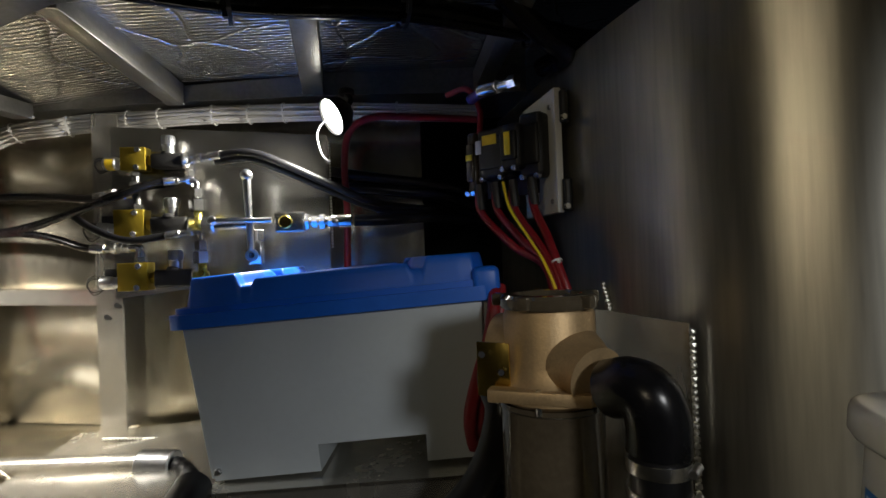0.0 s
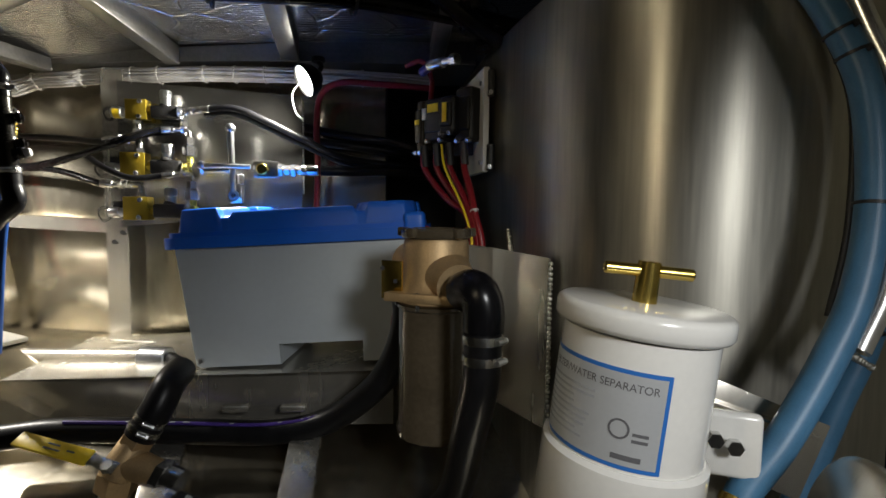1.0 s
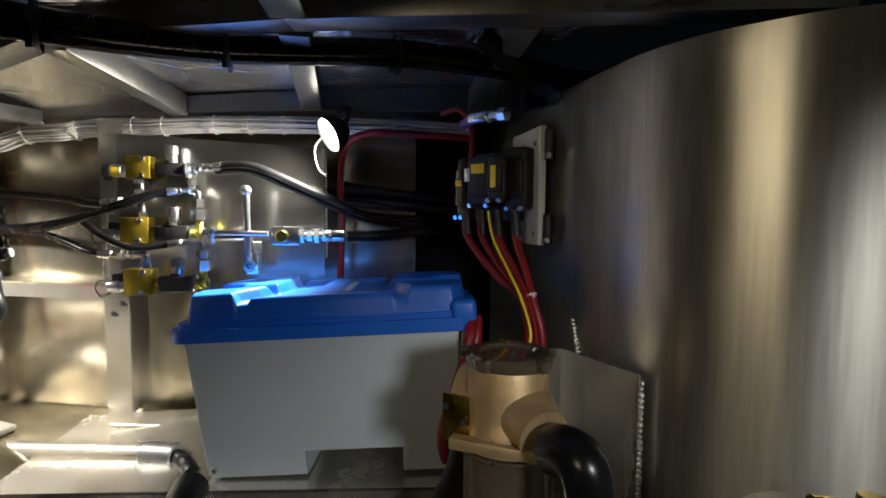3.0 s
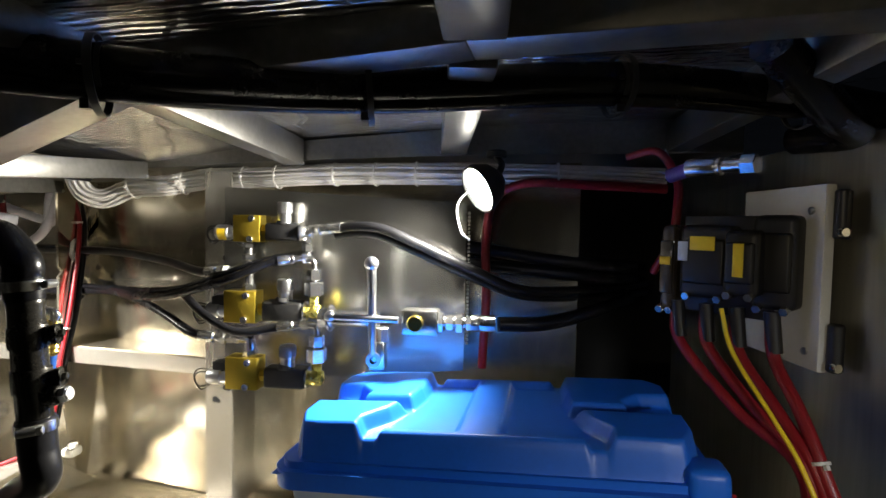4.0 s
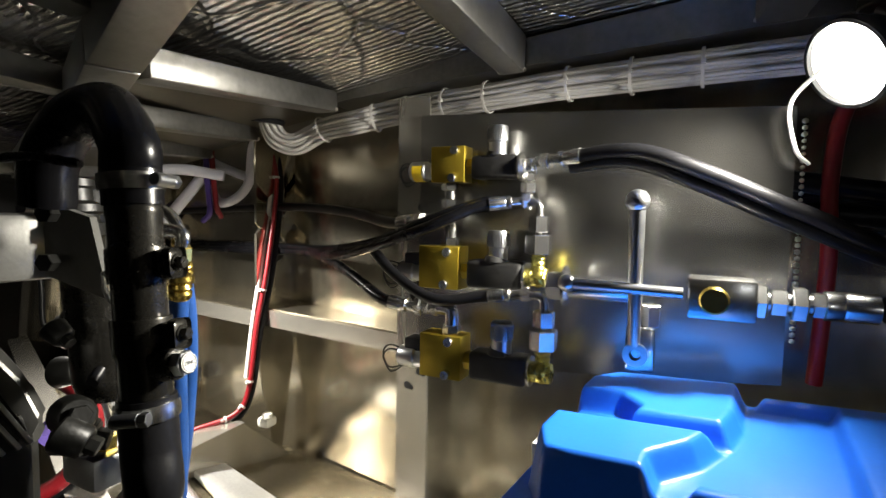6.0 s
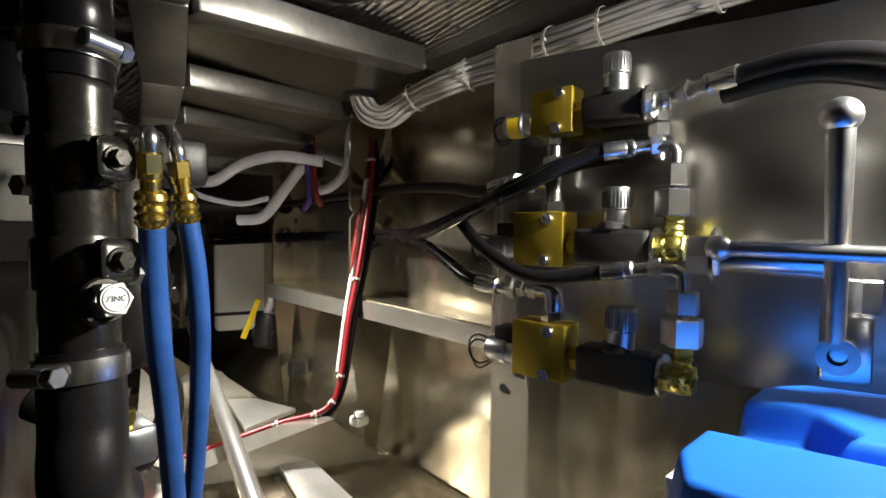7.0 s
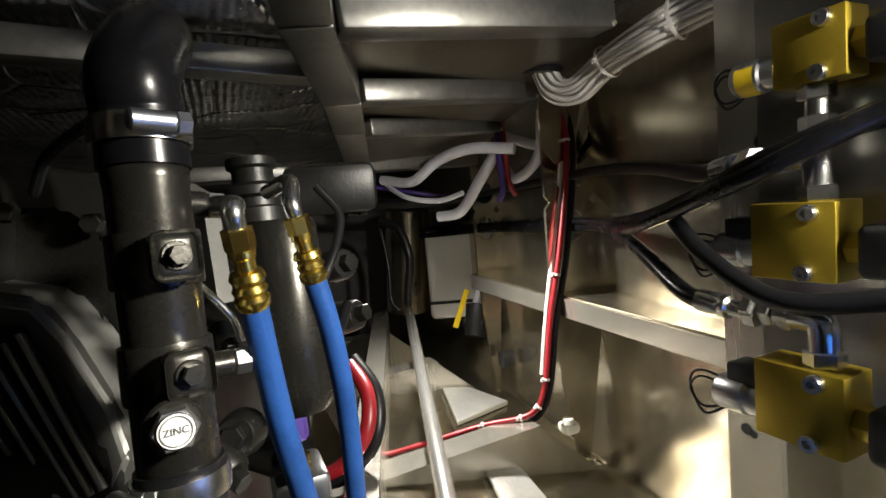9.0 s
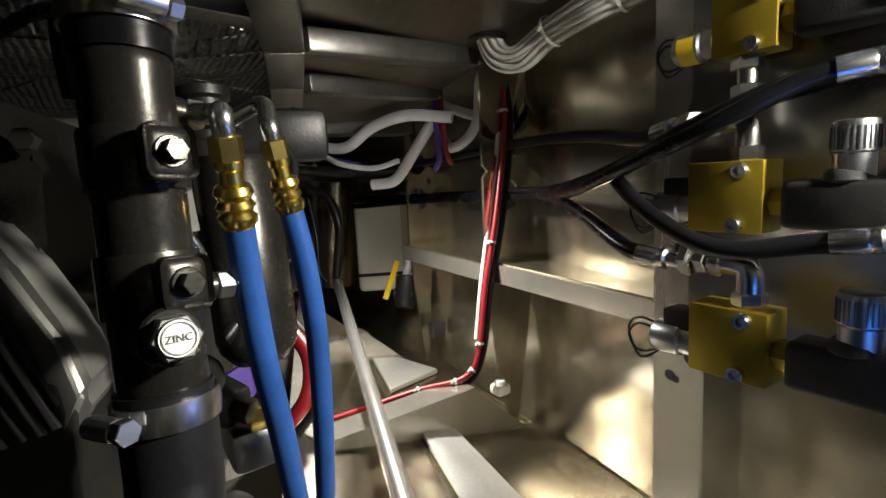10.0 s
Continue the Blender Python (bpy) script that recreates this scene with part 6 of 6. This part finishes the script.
expansion_tank()
for nm, lab, pts, r, mt in (
    ("conduit", "pale lavender cable conduit sagging below the deck", [(-1.660, 1.015, 0.740), (-1.571, 1.055, 0.727), (-1.494, 1.089, 0.764), (-1.411, 1.126, 0.778), (-1.342, 1.190, 0.767)], 0.012, CONDUIT),
    ("conduit", "pale lavender cable conduit sagging below the deck", [(-1.654, 1.022, 0.727), (-1.575, 1.040, 0.693), (-1.514, 1.092, 0.678), (-1.457, 1.126, 0.690)], 0.006, CONDUIT),
    ("conduit", "pale lavender cable conduit sagging below the deck", [(-1.529, 1.097, 0.642), (-1.484, 1.131, 0.651), (-1.439, 1.159, 0.712), (-1.398, 1.179, 0.766)], 0.012, CONDUIT),
    ("conduit", "pale lavender cable conduit sagging below the deck", [(-1.438, 1.196, 0.860), (-1.395, 1.193, 0.806), (-1.347, 1.222, 0.778), (-1.304, 1.245, 0.762)], 0.010, CONDUIT),
    ("conduit", "pale lavender cable conduit sagging below the deck", [(-1.290, 1.242, 0.882), (-1.287, 1.227, 0.801), (-1.310, 1.213, 0.734), (-1.354, 1.194, 0.708), (-1.411, 1.207, 0.739)], 0.010, CONDUIT),
    ("conduit", "pale lavender cable conduit sagging below the deck", [(-1.687, 1.329, 0.701), (-1.680, 1.304, 0.555), (-1.709, 1.288, 0.445), (-1.731, 1.271, 0.363)], 0.010, CONDUIT),
    ("conduit", "pale lavender cable conduit sagging below the deck", [(-1.270, 1.237, 0.887), (-1.294, 1.224, 0.834), (-1.299, 1.220, 0.771)], 0.008, CONDUIT),
    ("feed_cable", "red feed cable beside the conduits", [(-1.380, 1.188, 0.837), (-1.370, 1.184, 0.769), (-1.360, 1.184, 0.700), (-1.368, 1.202, 0.677)], 0.006, RED),
    ("feed_cable", "blue feed cable beside the conduits", [(-1.384, 1.177, 0.821), (-1.376, 1.173, 0.758), (-1.366, 1.171, 0.689), (-1.403, 1.183, 0.668)], 0.006, PURPLE),
    ("black_hose", "black hose crossing the far bay", [(-1.732, 0.986, 0.690), (-1.765, 1.116, 0.680), (-1.727, 1.265, 0.681), (-1.623, 1.326, 0.667)], 0.014, RUBBER),
    ("black_hose", "black hose crossing the far bay", [(-1.836, 1.023, 0.738), (-1.863, 1.159, 0.715), (-1.825, 1.300, 0.685)], 0.006, PURPLE),
    ("black_hose", "black hose curving down the far bay", [(-1.807, 1.043, 0.640), (-1.776, 1.083, 0.615), (-1.753, 1.099, 0.540), (-1.767, 1.096, 0.463), (-1.793, 1.096, 0.398)], 0.012, RUBBER),
    ("black_hose", "thin black line in the far bay", [(-1.855, 1.057, 0.617), (-1.832, 1.063, 0.508), (-1.820, 1.059, 0.416), (-1.805, 1.074, 0.384)], 0.006, RUBBER),
    ("hanging_cable", "white cable hanging down the web frame", [(-1.234, 1.218, 0.812), (-1.225, 1.208, 0.720), (-1.222, 1.178, 0.578), (-1.220, 1.151, 0.456), (-1.216, 1.131, 0.354)], 0.0042, WHITE_CABLE),
    ("hanging_cable", "red cable tied down the web frame", [(-1.229, 1.212, 0.831), (-1.214, 1.215, 0.749), (-1.208, 1.182, 0.578), (-1.208, 1.152, 0.457), (-1.204, 1.127, 0.337), (-1.211, 1.097, 0.291), (-1.251, 1.023, 0.275), (-1.287, 0.927, 0.255), (-1.310, 0.853, 0.244), (-1.313, 0.779, 0.253)], 0.0048, RED),
    ("hanging_cable", "black cable tied down the web frame", [(-1.230, 1.229, 0.832), (-1.215, 1.229, 0.739), (-1.208, 1.198, 0.576), (-1.210, 1.164, 0.445), (-1.207, 1.138, 0.328), (-1.215, 1.104, 0.277), (-1.257, 1.028, 0.259), (-1.295, 0.930, 0.238), (-1.319, 0.855, 0.229), (-1.322, 0.780, 0.239)], 0.006, RUBBER),
    ("loop_cable", "red battery cable looped beside the engine foot", [(-1.129, 0.711, 0.334), (-1.108, 0.748, 0.353), (-1.094, 0.778, 0.392), (-1.117, 0.790, 0.433), (-1.164, 0.781, 0.461)], 0.010, RED),
    ("loop_cable", "black battery cable looped beside the engine foot", [(-1.145, 0.720, 0.317), (-1.122, 0.757, 0.332), (-1.106, 0.792, 0.376), (-1.130, 0.805, 0.426), (-1.172, 0.788, 0.466)], 0.010, RUBBER),
):
    c = cable(nm, pts, r, mt, lab, nm.replace("_", " ") + "s", ties=(0.1, 0.28, 0.45, 0.53, 0.6, 0.68) if "red cable tied" in lab else ())


def bilge_pump():
    root = thing("bilge_pump", (-1.722, 1.267, 0.292), "black bilge pump fitting with a yellow tag", "pump")
    bm = B()
    add_cyl(bm, (-1.726, 1.283, 0.379), (-1.707, 1.254, 0.297), 0.035, 0.028, 18, 0.004)
    add_cyl(bm, (-1.742, 1.248, 0.333), (-1.692, 1.284, 0.327), 0.022, None, 14, 0.003)
    part("pump_body", bm, BLACK, root)
    bm = B()
    bar(bm, (-1.720, 1.249, 0.429), (-1.721, 1.204, 0.328), 0.016, 0.004, (1, 0, 0), 0.001)
    part("tag", bm, YELLOW, root, "yellow tag")


bilge_pump()
bm = B()
add_cyl(bm, (-2.077, 1.226, 0.666), (-2.124, 1.215, 0.316), 0.075, None, 32, 0.004)
solo("exhaust_drum", bm, ALU_HULL, (-2.124, 1.215, 0.316), "polished aluminium drum in the far corner", "drum")
bm = B()
add_cyl(bm, (-1.818, 1.107, 0.377), (-0.909, 0.814, 0.295), 0.0125, None, 20, 0.002)
rod = solo("steel_tube", bm, TUBE_METAL, (-0.909, 0.814, 0.295), "long polished steel tube rising along the bottom", "tube")
# engine bed girder beside the tube
bm = B()
a, b = V((-1.971, 1.091, 0.358)), V((-0.941, 0.737, 0.329))
slab(bm, [a, b, b - V((0, 0, 0.30)), a - V((0, 0, 0.30))], (-0.004, -0.008, 0))
slab(bm, [a, b, b + V((0.02, -0.05, 0)), a + V((0.02, -0.05, 0))], (0, 0, -0.006))
solo("engine_bed", bm, ALU, b, "aluminium engine bed girder along the bottom", "girder", kind="structure")
# pad and clip details on the plating
bm = B()
add_box(bm, (0.03, 0.03, 0.02), Matrix.Translation((-1.199, 1.169, 0.253)), 0.006, 2)
add_cyl(bm, (-1.185, 1.157, 0.266), (-1.186, 1.158, 0.278), 0.010, None, 12, 0.002)
solo("plate_stud", bm, WHITE_PLASTIC, (-1.198, 1.167, 0.241), "pale plastic stud on the bottom plating", "stud")
bm = B()
add_box(bm, (0.03, 0.04, 0.04), Matrix.Translation((-1.569, 1.271, 0.264)), 0.006, 2)
solo("limber_block", bm, BLACK, (-1.568, 1.269, 0.252), "small black block at the frame foot", "block")
